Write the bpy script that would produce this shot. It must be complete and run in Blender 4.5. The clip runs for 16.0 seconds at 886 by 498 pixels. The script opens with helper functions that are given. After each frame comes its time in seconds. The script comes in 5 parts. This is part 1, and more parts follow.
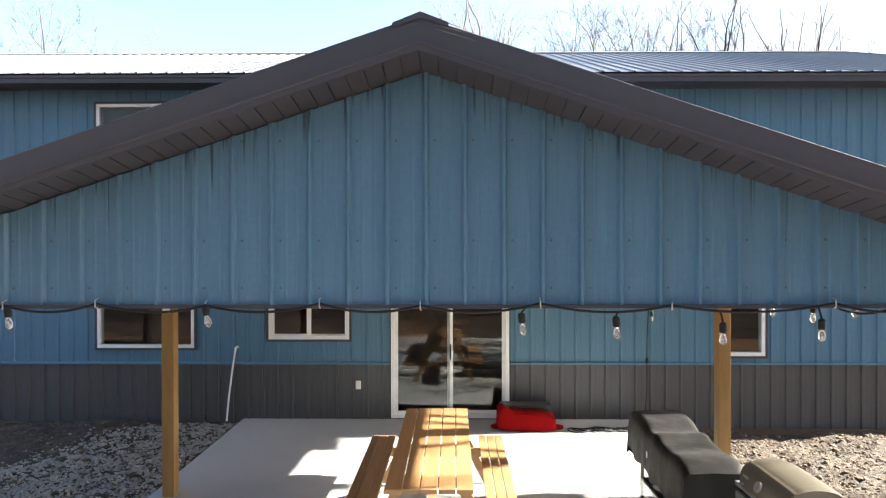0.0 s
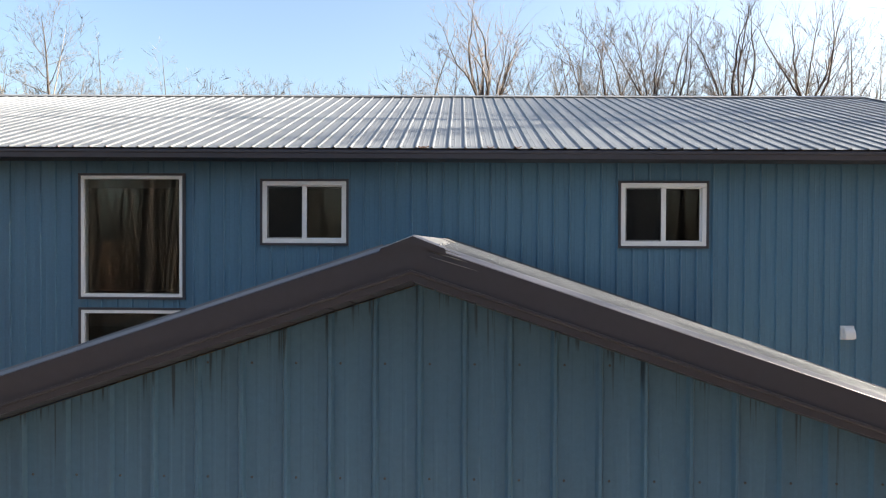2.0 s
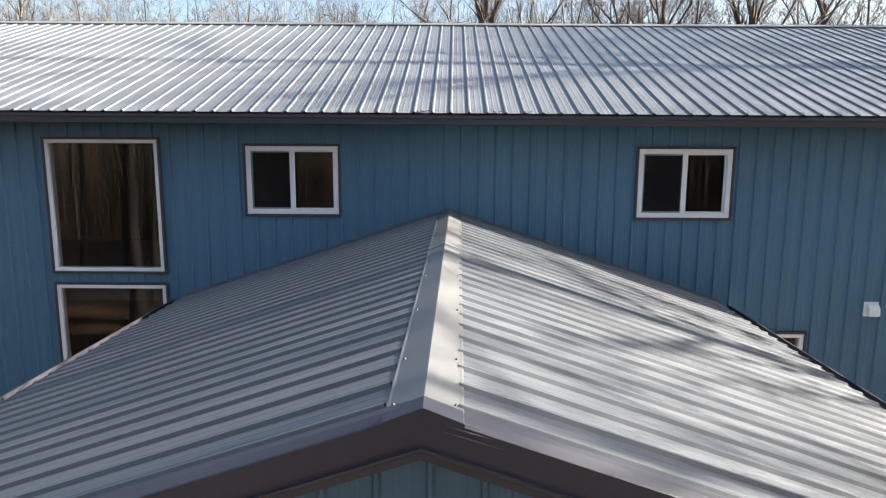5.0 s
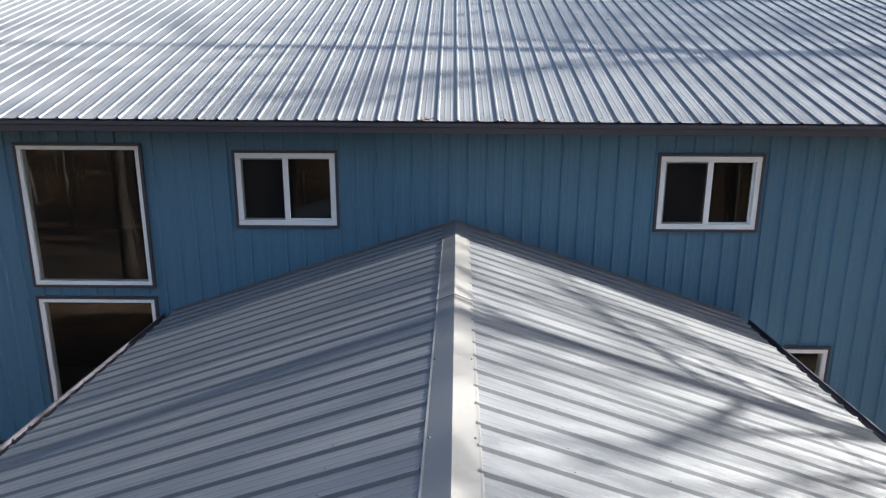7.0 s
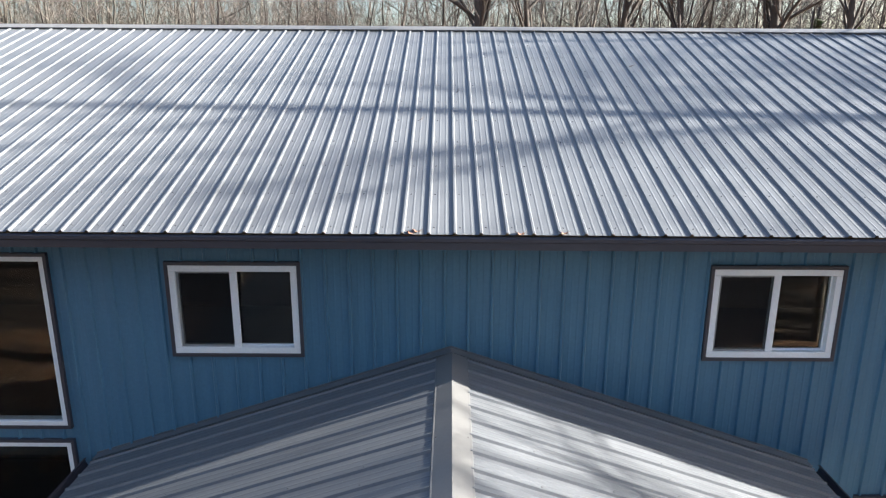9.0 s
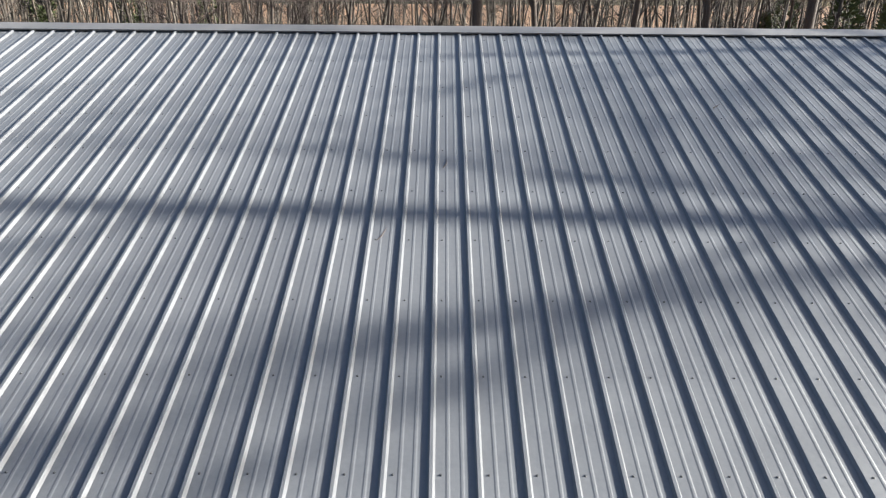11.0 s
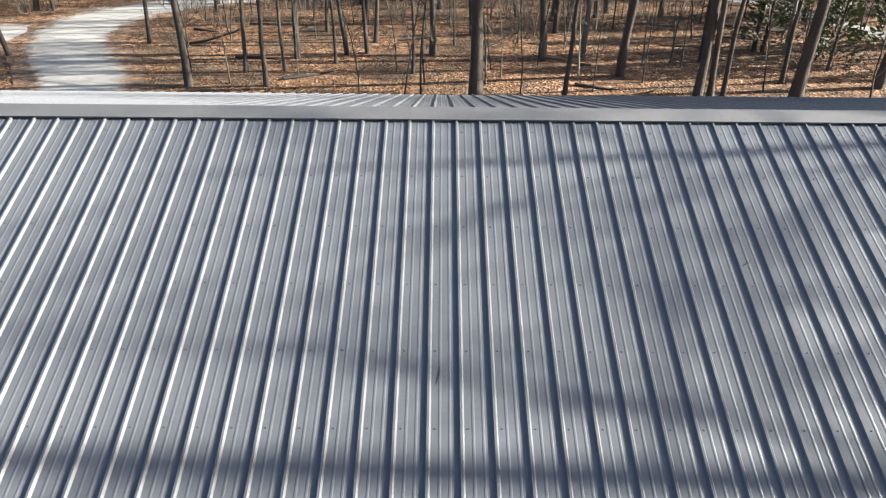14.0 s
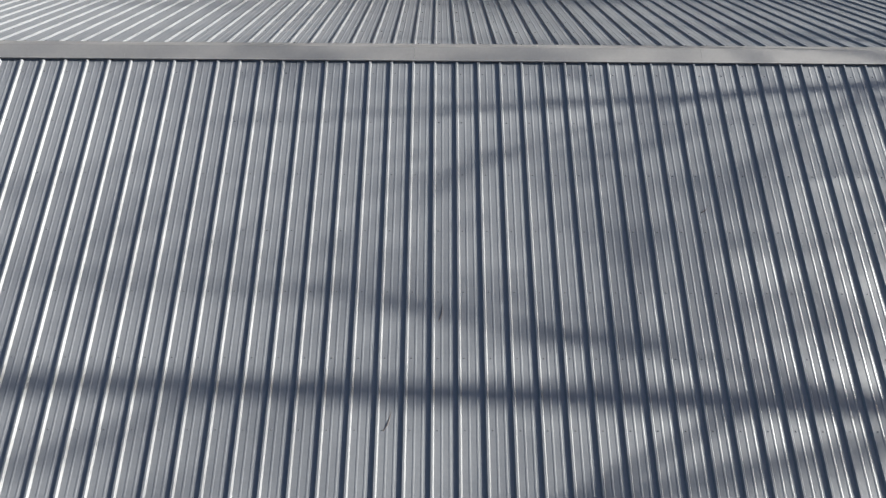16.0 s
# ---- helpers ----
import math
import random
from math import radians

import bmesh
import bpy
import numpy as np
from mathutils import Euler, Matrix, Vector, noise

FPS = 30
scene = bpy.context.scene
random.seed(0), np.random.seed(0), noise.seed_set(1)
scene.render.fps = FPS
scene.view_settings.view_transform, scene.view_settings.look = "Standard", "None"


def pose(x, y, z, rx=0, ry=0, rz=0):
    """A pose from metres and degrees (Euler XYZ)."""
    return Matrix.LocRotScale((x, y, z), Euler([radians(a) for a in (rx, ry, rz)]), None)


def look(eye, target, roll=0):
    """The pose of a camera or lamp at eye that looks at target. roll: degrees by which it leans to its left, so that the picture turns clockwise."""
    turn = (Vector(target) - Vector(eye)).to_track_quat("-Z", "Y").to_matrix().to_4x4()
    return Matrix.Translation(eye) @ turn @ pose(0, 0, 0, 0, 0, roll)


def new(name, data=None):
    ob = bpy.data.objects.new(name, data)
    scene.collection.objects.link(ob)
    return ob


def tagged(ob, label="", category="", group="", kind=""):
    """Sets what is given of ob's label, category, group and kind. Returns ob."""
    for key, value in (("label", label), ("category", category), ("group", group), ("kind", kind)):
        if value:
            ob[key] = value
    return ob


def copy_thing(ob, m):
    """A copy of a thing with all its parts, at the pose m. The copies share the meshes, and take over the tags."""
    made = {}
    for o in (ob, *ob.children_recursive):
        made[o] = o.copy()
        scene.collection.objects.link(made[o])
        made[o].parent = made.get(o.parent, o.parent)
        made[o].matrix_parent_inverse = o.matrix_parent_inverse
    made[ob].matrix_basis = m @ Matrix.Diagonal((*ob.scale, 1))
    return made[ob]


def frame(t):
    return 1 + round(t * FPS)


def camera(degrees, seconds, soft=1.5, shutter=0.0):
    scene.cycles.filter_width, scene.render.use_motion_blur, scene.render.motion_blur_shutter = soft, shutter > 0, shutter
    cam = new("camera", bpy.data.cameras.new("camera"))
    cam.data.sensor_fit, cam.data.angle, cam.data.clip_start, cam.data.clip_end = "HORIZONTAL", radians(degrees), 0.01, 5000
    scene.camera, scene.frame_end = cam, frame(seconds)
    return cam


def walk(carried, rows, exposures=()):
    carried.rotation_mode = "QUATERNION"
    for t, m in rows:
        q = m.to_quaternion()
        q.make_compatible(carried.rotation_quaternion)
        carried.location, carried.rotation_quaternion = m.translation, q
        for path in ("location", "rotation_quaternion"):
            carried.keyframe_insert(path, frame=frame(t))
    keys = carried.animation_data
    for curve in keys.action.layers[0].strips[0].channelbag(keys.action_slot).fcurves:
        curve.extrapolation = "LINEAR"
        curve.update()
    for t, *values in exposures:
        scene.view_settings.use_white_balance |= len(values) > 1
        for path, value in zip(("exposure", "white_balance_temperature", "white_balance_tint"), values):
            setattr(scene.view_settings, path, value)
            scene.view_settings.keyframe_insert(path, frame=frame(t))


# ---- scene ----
cam = camera(66.5, 16.0, soft=1.25)
PATH = [
    (0.0, (0.158, -10.368, 2.672), (0.076, -5.369, 2.644), -0.10),
    (0.5, (0.179, -10.101, 2.959), (0.075, -5.103, 2.943), 0.09),
    (1.0, (0.177, -10.021, 3.254), (0.069, -5.022, 3.230), 0.18),
    (1.5, (0.179, -9.978, 3.603), (0.070, -4.979, 3.565), -0.05),
    (2.0, (0.189, -9.821, 3.918), (0.073, -4.823, 3.860), 0.23),
    (2.5, (0.176, -9.723, 4.100), (0.066, -4.731, 3.847), 0.25),
    (3.0, (0.173, -9.584, 4.299), (0.068, -4.595, 3.972), 0.24),
    (3.5, (0.174, -9.427, 4.510), (0.071, -4.443, 4.135), 0.27),
    (4.0, (0.165, -9.289, 4.683), (0.067, -4.315, 4.183), 0.27),
    (6.5, (-0.028, -8.515, 5.403), (-0.071, -3.661, 4.215), 0.21),
    (7.0, (-0.022, -8.268, 5.714), (-0.081, -3.429, 4.466), 0.19),
    (7.5, (-0.020, -7.905, 6.011), (-0.058, -3.079, 4.705), 0.16),
    (8.0, (-0.035, -7.444, 6.179), (-0.032, -2.613, 4.888), 0.28),
    (8.5, (-0.050, -6.875, 6.386), (-0.047, -2.047, 5.086), 0.30),
    (9.0, (-0.040, -6.168, 6.602), (-0.053, -1.339, 5.306), 0.20),
    (11.5, (0.111, -1.510, 7.854), (0.125, 3.160, 6.058), 0.34),
    (12.0, (0.117, -0.814, 8.210), (0.119, 3.846, 6.386), 0.34),
    (12.5, (0.139, -0.627, 8.554), (0.127, 3.979, 6.592), 0.32),
    (13.0, (0.155, -0.659, 8.891), (0.152, 3.855, 6.726), 0.33),
    (13.5, (0.156, -0.667, 9.302), (0.165, 3.713, 6.874), 0.38),
    (14.0, (0.130, -0.676, 9.660), (0.150, 3.555, 6.986), 0.41),
    (14.5, (0.109, -0.678, 10.019), (0.119, 3.380, 7.092), 0.37),
    (15.0, (0.116, -0.647, 10.401), (0.115, 3.191, 7.196), 0.33),
    (15.5, (0.118, -0.672, 10.773), (0.121, 2.938, 7.314), 0.38),
    (16.0, (0.103, -0.695, 11.125), (0.133, 2.678, 7.435), 0.56),
]
walk(cam, [(t, look(eye, target, roll)) for t, eye, target, roll in PATH],
     exposures=[(0.0, 3.46, 6300, 8), (0.6, 3.23, 6400, 8), (1.0, 3.1, 6450, 8), (1.5, 2.8, 6500, 8), (2.0, 2.72, 6500, 8), (3.0, 2.74, 6450, 8), (4.0, 2.72, 6350, 8), (7.0, 2.69, 5980, 8), (9.0, 2.73, 5900, 8),
                (11.5, 2.08, 5950, 8), (13.0, 2.2, 5950, 8), (14.0, 2.16, 5950, 8), (15.0, 2.02, 5950, 8), (16.0, 1.85, 5950, 8)])

# ---- daylight ----
SUN_WAY = Vector((2.1, 0.22, 1.0)).normalized()       # towards the sun
SUN_UP = math.asin(SUN_WAY.z)
SUN_TURN = math.atan2(SUN_WAY.x, SUN_WAY.y)
world = bpy.data.worlds.new("sky")
scene.world = world
world.use_nodes = True
wn = world.node_tree
wn.nodes.clear()
sky = wn.nodes.new("ShaderNodeTexSky")
sky.sky_type = "NISHITA"
sky.sun_disc = False
sky.sun_elevation = SUN_UP
sky.sun_rotation = SUN_TURN
sky.air_density = 1.0
sky.dust_density = 3.0
sky.ozone_density = 1.2
wbg = wn.nodes.new("ShaderNodeBackground")
wbg.inputs["Strength"].default_value = 0.05
wout = wn.nodes.new("ShaderNodeOutputWorld")
wn.links.new(sky.outputs["Color"], wbg.inputs["Color"])
wn.links.new(wbg.outputs["Background"], wout.inputs["Surface"])
sun_data = bpy.data.lights.new("sun", "SUN")
sun_data.energy = 5.0
sun_data.angle = radians(0.6)
sun_data.color = (1.0, 0.92, 0.79)
sun = new("sun", sun_data)
sun.matrix_world = look((60, 20, 40), Vector((60, 20, 40)) - SUN_WAY)


# ---- materials ----
def mat_base(name):
    m = bpy.data.materials.new(name)
    m.use_nodes = True
    nt = m.node_tree
    nt.nodes.clear()
    out = nt.nodes.new("ShaderNodeOutputMaterial")
    bs = nt.nodes.new("ShaderNodeBsdfPrincipled")
    nt.links.new(bs.outputs["BSDF"], out.inputs["Surface"])
    return m, nt, bs


def add_noise(nt, scale, detail=4.0, rough=0.6, stretch=None, obj=True):
    tc = nt.nodes.new("ShaderNodeTexCoord")
    n = nt.nodes.new("ShaderNodeTexNoise")
    n.inputs["Scale"].default_value = scale
    n.inputs["Detail"].default_value = detail
    n.inputs["Roughness"].default_value = rough
    src = tc.outputs["Object"]
    if stretch:
        mp = nt.nodes.new("ShaderNodeMapping")
        mp.inputs["Scale"].default_value = stretch
        nt.links.new(src, mp.inputs["Vector"])
        src = mp.outputs["Vector"]
    nt.links.new(src, n.inputs["Vector"])
    return n.outputs["Fac"]


def ramp(nt, fac, stops):
    r = nt.nodes.new("ShaderNodeValToRGB")
    el = r.color_ramp.elements
    while len(el) > 1:
        el.remove(el[-1])
    for i, (p, c) in enumerate(stops):
        e = el[0] if i == 0 else el.new(p)
        e.position = p
        e.color = (*c, 1)
    nt.links.new(fac, r.inputs["Fac"])
    return r.outputs["Color"]


def mix(nt, fac, a, b, mode="MIX"):
    m = nt.nodes.new("ShaderNodeMix")
    m.data_type = "RGBA"
    m.blend_type = mode
    for sock, v in ((m.inputs[0], fac), (m.inputs[6], a), (m.inputs[7], b)):
        if isinstance(v, (int, float)):
            sock.default_value = v
        elif isinstance(v, tuple):
            sock.default_value = (*v, 1)
        else:
            nt.links.new(v, sock)
    return m.outputs[2]


def bump(nt, bs, fac, strength, dist):
    b = nt.nodes.new("ShaderNodeBump")
    b.inputs["Strength"].default_value = strength
    b.inputs["Distance"].default_value = dist
    nt.links.new(fac, b.inputs["Height"])
    nt.links.new(b.outputs["Normal"], bs.inputs["Normal"])


def spread(nt, fac, lo, hi):
    r = nt.nodes.new("ShaderNodeMapRange")
    r.inputs["To Min"].default_value = lo
    r.inputs["To Max"].default_value = hi
    nt.links.new(fac, r.inputs["Value"])
    return r.outputs["Result"]


def surface(name, base, dark, scale, rough=(0.4, 0.6), fine=None, bump_by=(0.2, 0.002), metal=0.0,
            stretch=None, per_object=0.0, spec=0.5):
    """A painted or natural surface: two scales of variation, uneven gloss and fine relief."""
    m, nt, bs = mat_base(name)
    big = add_noise(nt, scale, 5, 0.65, stretch)
    col = ramp(nt, big, [(0.3, dark), (0.7, base)])
    small = add_noise(nt, fine or scale * 14, 6, 0.7, stretch)
    col = mix(nt, 0.35, col, ramp(nt, small, [(0.25, tuple(c * 0.7 for c in base)), (0.75, tuple(min(1, c * 1.2) for c in base))]))
    if per_object:
        oi = nt.nodes.new("ShaderNodeObjectInfo")
        v = spread(nt, oi.outputs["Random"], 1 - per_object, 1 + per_object)
        hsv = nt.nodes.new("ShaderNodeHueSaturation")
        nt.links.new(v, hsv.inputs["Value"])
        nt.links.new(col, hsv.inputs["Color"])
        col = hsv.outputs["Color"]
    nt.links.new(col, bs.inputs["Base Color"])
    nt.links.new(spread(nt, small, *rough), bs.inputs["Roughness"])
    bs.inputs["Metallic"].default_value = metal
    bs.inputs["Specular IOR Level"].default_value = spec
    bump(nt, bs, small, *bump_by)
    return m


ROOF = surface("roof_paint", (0.130, 0.134, 0.142), (0.107, 0.110, 0.118), 0.9, (0.36, 0.48), 30, (0.08, 0.002), per_object=0.02, spec=0.38)
CAP = surface("ridge_cap_paint", (0.158, 0.152, 0.147), (0.132, 0.128, 0.124), 0.8, (0.36, 0.5), 30, (0.1, 0.002))
BLUE = surface("blue_wall_paint", (0.078, 0.179, 0.268), (0.067, 0.156, 0.238), 0.7, (0.4, 0.55), 25, (0.06, 0.002), per_object=0.04)


def streaked_blue():
    """Blue paint with dark drip marks that run down from the soffit."""
    m = surface("streaked_blue_wall_paint", (0.08, 0.172, 0.258), (0.067, 0.15, 0.23), 0.7, (0.4, 0.55), 25, (0.06, 0.002), per_object=0.04)
    nt = m.node_tree
    bs = next(n for n in nt.nodes if n.type == "BSDF_PRINCIPLED")
    old = bs.inputs["Base Color"].links[0].from_socket
    sep = nt.nodes.new("ShaderNodeSeparateXYZ")
    geo = nt.nodes.new("ShaderNodeNewGeometry")
    nt.links.new(geo.outputs["Position"], sep.inputs[0])

    def calc(op, a, b=0.0):
        n = nt.nodes.new("ShaderNodeMath")
        n.operation = op
        for k, v in enumerate((a, b)):
            if isinstance(v, (int, float)):
                n.inputs[k].default_value = v
            else:
                nt.links.new(v, n.inputs[k])
        return n.outputs[0]

    below = calc("SUBTRACT", calc("SUBTRACT", 3.72, calc("MULTIPLY", calc("ABSOLUTE", sep.outputs[0]), 0.3324)), sep.outputs[2])
    marks = []
    for scale, cut in ((52.0, 0.55), (17.0, 0.5)):
        vec = nt.nodes.new("ShaderNodeCombineXYZ")
        nt.links.new(calc("MULTIPLY", sep.outputs[0], scale), vec.inputs[0])
        nt.links.new(calc("MULTIPLY", sep.outputs[2], 0.7), vec.inputs[1])
        n = nt.nodes.new("ShaderNodeTexNoise")
        n.inputs["Scale"].default_value = 1.0
        n.inputs["Detail"].default_value = 3.0
        nt.links.new(vec.outputs[0], n.inputs["Vector"])
        marks.append(calc("MULTIPLY", calc("MAXIMUM", calc("SUBTRACT", n.outputs["Fac"], cut), 0.0), 9.0))
    reach = calc("MAXIMUM", calc("SUBTRACT", 1.0, calc("DIVIDE", below, calc("ADD", 0.1, calc("MULTIPLY", marks[1], 0.28)))), 0.0)
    fac = calc("MINIMUM", calc("MULTIPLY", calc("MULTIPLY", marks[0], reach), 1.3), 0.75)
    nt.links.new(mix(nt, fac, old, (0.016, 0.026, 0.034)), bs.inputs["Base Color"])
    return m


STREAKED = streaked_blue()
DARK = surface("charcoal_wall_paint", (0.074, 0.074, 0.079), (0.06, 0.06, 0.065), 0.8, (0.38, 0.5), 25, (0.06, 0.002), per_object=0.04)
TRIM = surface("brown_trim_paint", (0.050, 0.047, 0.058), (0.040, 0.038, 0.047), 1.0, (0.4, 0.55), 25, (0.06, 0.002))
WHITE = surface("white_vinyl", (0.82, 0.82, 0.82), (0.76, 0.76, 0.76), 2.0, (0.35, 0.5), 40, (0.04, 0.001))
# near-black: the dimness of the rooms behind the glass is in this colour
STUD = surface("dimmed_inner_wall", (0.026, 0.025, 0.025), (0.017, 0.016, 0.016), 0.8, (0.7, 0.9))
CONCRETE = surface("concrete", (0.43, 0.44, 0.445), (0.35, 0.362, 0.367), 0.8, (0.75, 0.9), 60, (0.15, 0.002))
POSTWOOD = surface("treated_post_wood", (0.285, 0.165, 0.05), (0.155, 0.08, 0.022), 1.5, (0.55, 0.75), 26, (0.3, 0.003), stretch=(6, 6, 0.7), per_object=0.06)
TABLEWOOD = surface("stained_table_wood", (0.34, 0.195, 0.085), (0.21, 0.105, 0.042), 2.5, (0.45, 0.65), 30, (0.3, 0.002), stretch=(7, 0.6, 7), per_object=0.12)
SCREW = surface("screw_heads", (0.07, 0.07, 0.072), (0.045, 0.045, 0.047), 3, (0.4, 0.6), 50)
DARKWOOD = surface("plain_lumber", (0.3, 0.2, 0.1), (0.22, 0.14, 0.07), 1.5, (0.6, 0.8), 30)
CARPET = surface("dark_carpet", (0.06, 0.057, 0.055), (0.045, 0.043, 0.042), 2, (0.9, 1.0), 60)
BLACKPL = surface("black_plastic", (0.012, 0.012, 0.0125), (0.008, 0.008, 0.0085), 3, (0.55, 0.75), 60, spec=0.25)
BARK = surface("grey_brown_bark", (0.078, 0.062, 0.051), (0.026, 0.02, 0.016), 1.6, (0.8, 0.95), 16, (1.0, 0.03), stretch=(3, 3, 0.5), per_object=0.25)
TWIGS = surface("twig_bark", (0.105, 0.082, 0.07), (0.065, 0.05, 0.042), 1.0, (0.8, 0.95), 9, (0.2, 0.01), per_object=0.2)
NEEDLE = surface("cedar_leaves", (0.10, 0.12, 0.042), (0.045, 0.06, 0.02), 0.8, (0.6, 0.8), 6, (0.2, 0.02), per_object=0.2)


def glass_mat():
    m, nt, bs = mat_base("window_glass")
    bs.inputs["Base Color"].default_value = (0.72, 0.76, 0.75, 1)
    bs.inputs["Roughness"].default_value = 0.0
    bs.inputs["IOR"].default_value = 1.45
    bs.inputs["Transmission Weight"].default_value = 1.0
    return m


GLASS = glass_mat()


def screen_mat():
    """Fine dark insect mesh: half of it is holes."""
    m, nt, bs = mat_base("insect_mesh")
    bs.inputs["Base Color"].default_value = (0.018, 0.018, 0.019, 1)
    bs.inputs["Roughness"].default_value = 0.7
    bs.inputs["Specular IOR Level"].default_value = 0.1
    bs.inputs["Alpha"].default_value = 0.3
    return m


SCREEN = screen_mat()


LITTER = [(0.0, (0.03, 0.017, 0.01)), (0.3, (0.12, 0.058, 0.029)), (0.62, (0.22, 0.11, 0.053)), (0.85, (0.32, 0.18, 0.095)), (1.0, (0.46, 0.34, 0.23))]


def litter_color(nt):
    """Fallen leaves of mixed browns over darker and greyer patches; also gives the relief."""
    tc = nt.nodes.new("ShaderNodeTexCoord")
    vs = []
    for sc in (9.0, 4.3):
        leaf = nt.nodes.new("ShaderNodeTexVoronoi")
        leaf.inputs["Scale"].default_value = sc
        nt.links.new(tc.outputs["Object"], leaf.inputs["Vector"])
        sep = nt.nodes.new("ShaderNodeSeparateColor")
        nt.links.new(leaf.outputs["Color"], sep.inputs["Color"])
        vs.append((ramp(nt, sep.outputs[0], LITTER), leaf.outputs["Distance"]))
    col = mix(nt, 0.45, vs[0][0], vs[1][0])
    big = add_noise(nt, 0.22, 6, 0.7)
    col = mix(nt, ramp(nt, big, [(0.45, (0, 0, 0)), (0.6, (0.75, 0.75, 0.75))]), col, (0.06, 0.046, 0.03))
    patch = add_noise(nt, 0.5, 5, 0.7)
    col = mix(nt, ramp(nt, patch, [(0.55, (0, 0, 0)), (0.68, (0.6, 0.6, 0.6))]), col, (0.12, 0.092, 0.066))
    return col, vs[0][1]


def ground_mat():
    m, nt, bs = mat_base("leaf_litter")
    col, dist = litter_color(nt)
    nt.links.new(col, bs.inputs["Base Color"])
    bs.inputs["Roughness"].default_value = 0.9
    bs.inputs["Specular IOR Level"].default_value = 0.2
    bump(nt, bs, dist, 0.9, 0.07)
    return m


def road_mat():
    """Pale gravel, strewn with leaves towards its ragged edges."""
    m, nt, bs = mat_base("pale_gravel")
    col, dist = litter_color(nt)
    stone = ramp(nt, add_noise(nt, 0.4, 6, 0.7), [(0.3, (0.25, 0.225, 0.195)), (0.7, (0.40, 0.37, 0.33))])
    stone = mix(nt, 0.4, stone, ramp(nt, add_noise(nt, 22, 5, 0.7), [(0.3, (0.22, 0.205, 0.19)), (0.7, (0.56, 0.54, 0.5))]))
    at = nt.nodes.new("ShaderNodeAttribute")
    at.attribute_name = "edge"
    ad = nt.nodes.new("ShaderNodeMath")
    ad.operation = "ADD"
    nt.links.new(at.outputs["Fac"], ad.inputs[0])
    nt.links.new(spread(nt, add_noise(nt, 0.9, 7, 0.75), -0.55, 0.55), ad.inputs[1])
    nt.links.new(mix(nt, ramp(nt, ad.outputs[0], [(0.5, (0, 0, 0)), (0.72, (1, 1, 1))]), stone, col), bs.inputs["Base Color"])
    bs.inputs["Roughness"].default_value = 0.92
    bump(nt, bs, add_noise(nt, 18, 5), 0.6, 0.03)
    return m


GROUND = ground_mat()
GRAVELROAD = road_mat()


def shaded_soil_mat():
    """Soil under a broken cover of leaves, its colour darkened to stand for tree shade."""
    m, nt, bs = mat_base("shaded_soil")
    col, dist = litter_color(nt)
    cover = ramp(nt, add_noise(nt, 0.7, 8, 0.75), [(0.42, (0, 0, 0)), (0.62, (0.8, 0.8, 0.8))])
    nt.links.new(mix(nt, cover, (0.018, 0.013, 0.009), col), bs.inputs["Base Color"])
    bs.inputs["Roughness"].default_value = 0.9
    bump(nt, bs, dist, 0.9, 0.07)
    return m


SHADED_SOIL = shaded_soil_mat()
DIRT = surface("bare_dirt", (0.078, 0.056, 0.039), (0.030, 0.022, 0.0155), 1.3, (0.85, 0.95), 14, (1.0, 0.05))


# ---- building helpers ----
def box(bm, x0, x1, y0, y1, z0, z1, bevel=0.0, m=None):
    vs = [bm.verts.new((x, y, z)) for x in (x0, x1) for y in (y0, y1) for z in (z0, z1)]
    for f in ((0, 1, 3, 2), (4, 6, 7, 5), (0, 4, 5, 1), (2, 3, 7, 6), (0, 2, 6, 4), (1, 5, 7, 3)):
        bm.faces.new([vs[i] for i in f])
    if bevel:
        es = list({e for v in vs for e in v.link_edges})
        geo = bmesh.ops.bevel(bm, geom=es, offset=bevel, segments=2, affect="EDGES", profile=0.6)
        vs = list({v for f in geo["faces"] for v in f.verts} | {v for v in vs if v.is_valid})
    if m is not None:
        bmesh.ops.transform(bm, matrix=m, verts=[v for v in vs if v.is_valid])


def tube(bm, pts, radii, sides=8, cap=True):
    """A tapered tube along points."""
    pts = [Vector(p) for p in pts]
    rings = []
    side = None
    for i, p in enumerate(pts):
        d = (pts[min(i + 1, len(pts) - 1)] - pts[max(i - 1, 0)]).normalized()
        if side is None:
            side = d.orthogonal().normalized()
        side = (side - d * side.dot(d)).normalized()
        up = d.cross(side)
        r = radii[i] if isinstance(radii, (list, tuple)) else radii
        rings.append([bm.verts.new(p + (side * math.cos(a) + up * math.sin(a)) * r)
                      for a in (2 * math.pi * k / sides for k in range(sides))])
    for a, b in zip(rings, rings[1:]):
        for k in range(sides):
            bm.faces.new((a[k], a[(k + 1) % sides], b[(k + 1) % sides], b[k]))
    if cap and sides > 2:
        bm.faces.new(rings[0][::-1])
        bm.faces.new(rings[-1])


def finish(bm, name, mats, smooth=False):
    bmesh.ops.recalc_face_normals(bm, faces=bm.faces[:])
    me = bpy.data.meshes.new(name)
    bm.to_mesh(me)
    bm.free()
    for m in (mats if isinstance(mats, (list, tuple)) else [mats]):
        me.materials.append(m)
    if smooth:
        me.polygons.foreach_set("use_smooth", [True] * len(me.polygons))
    return me


def part(name, bm, material, parent=None, label="", smooth=False):
    ob = new(name, finish(bm, name, material, smooth))
    ob.parent = parent
    if label:
        tagged(ob, label)
    return ob


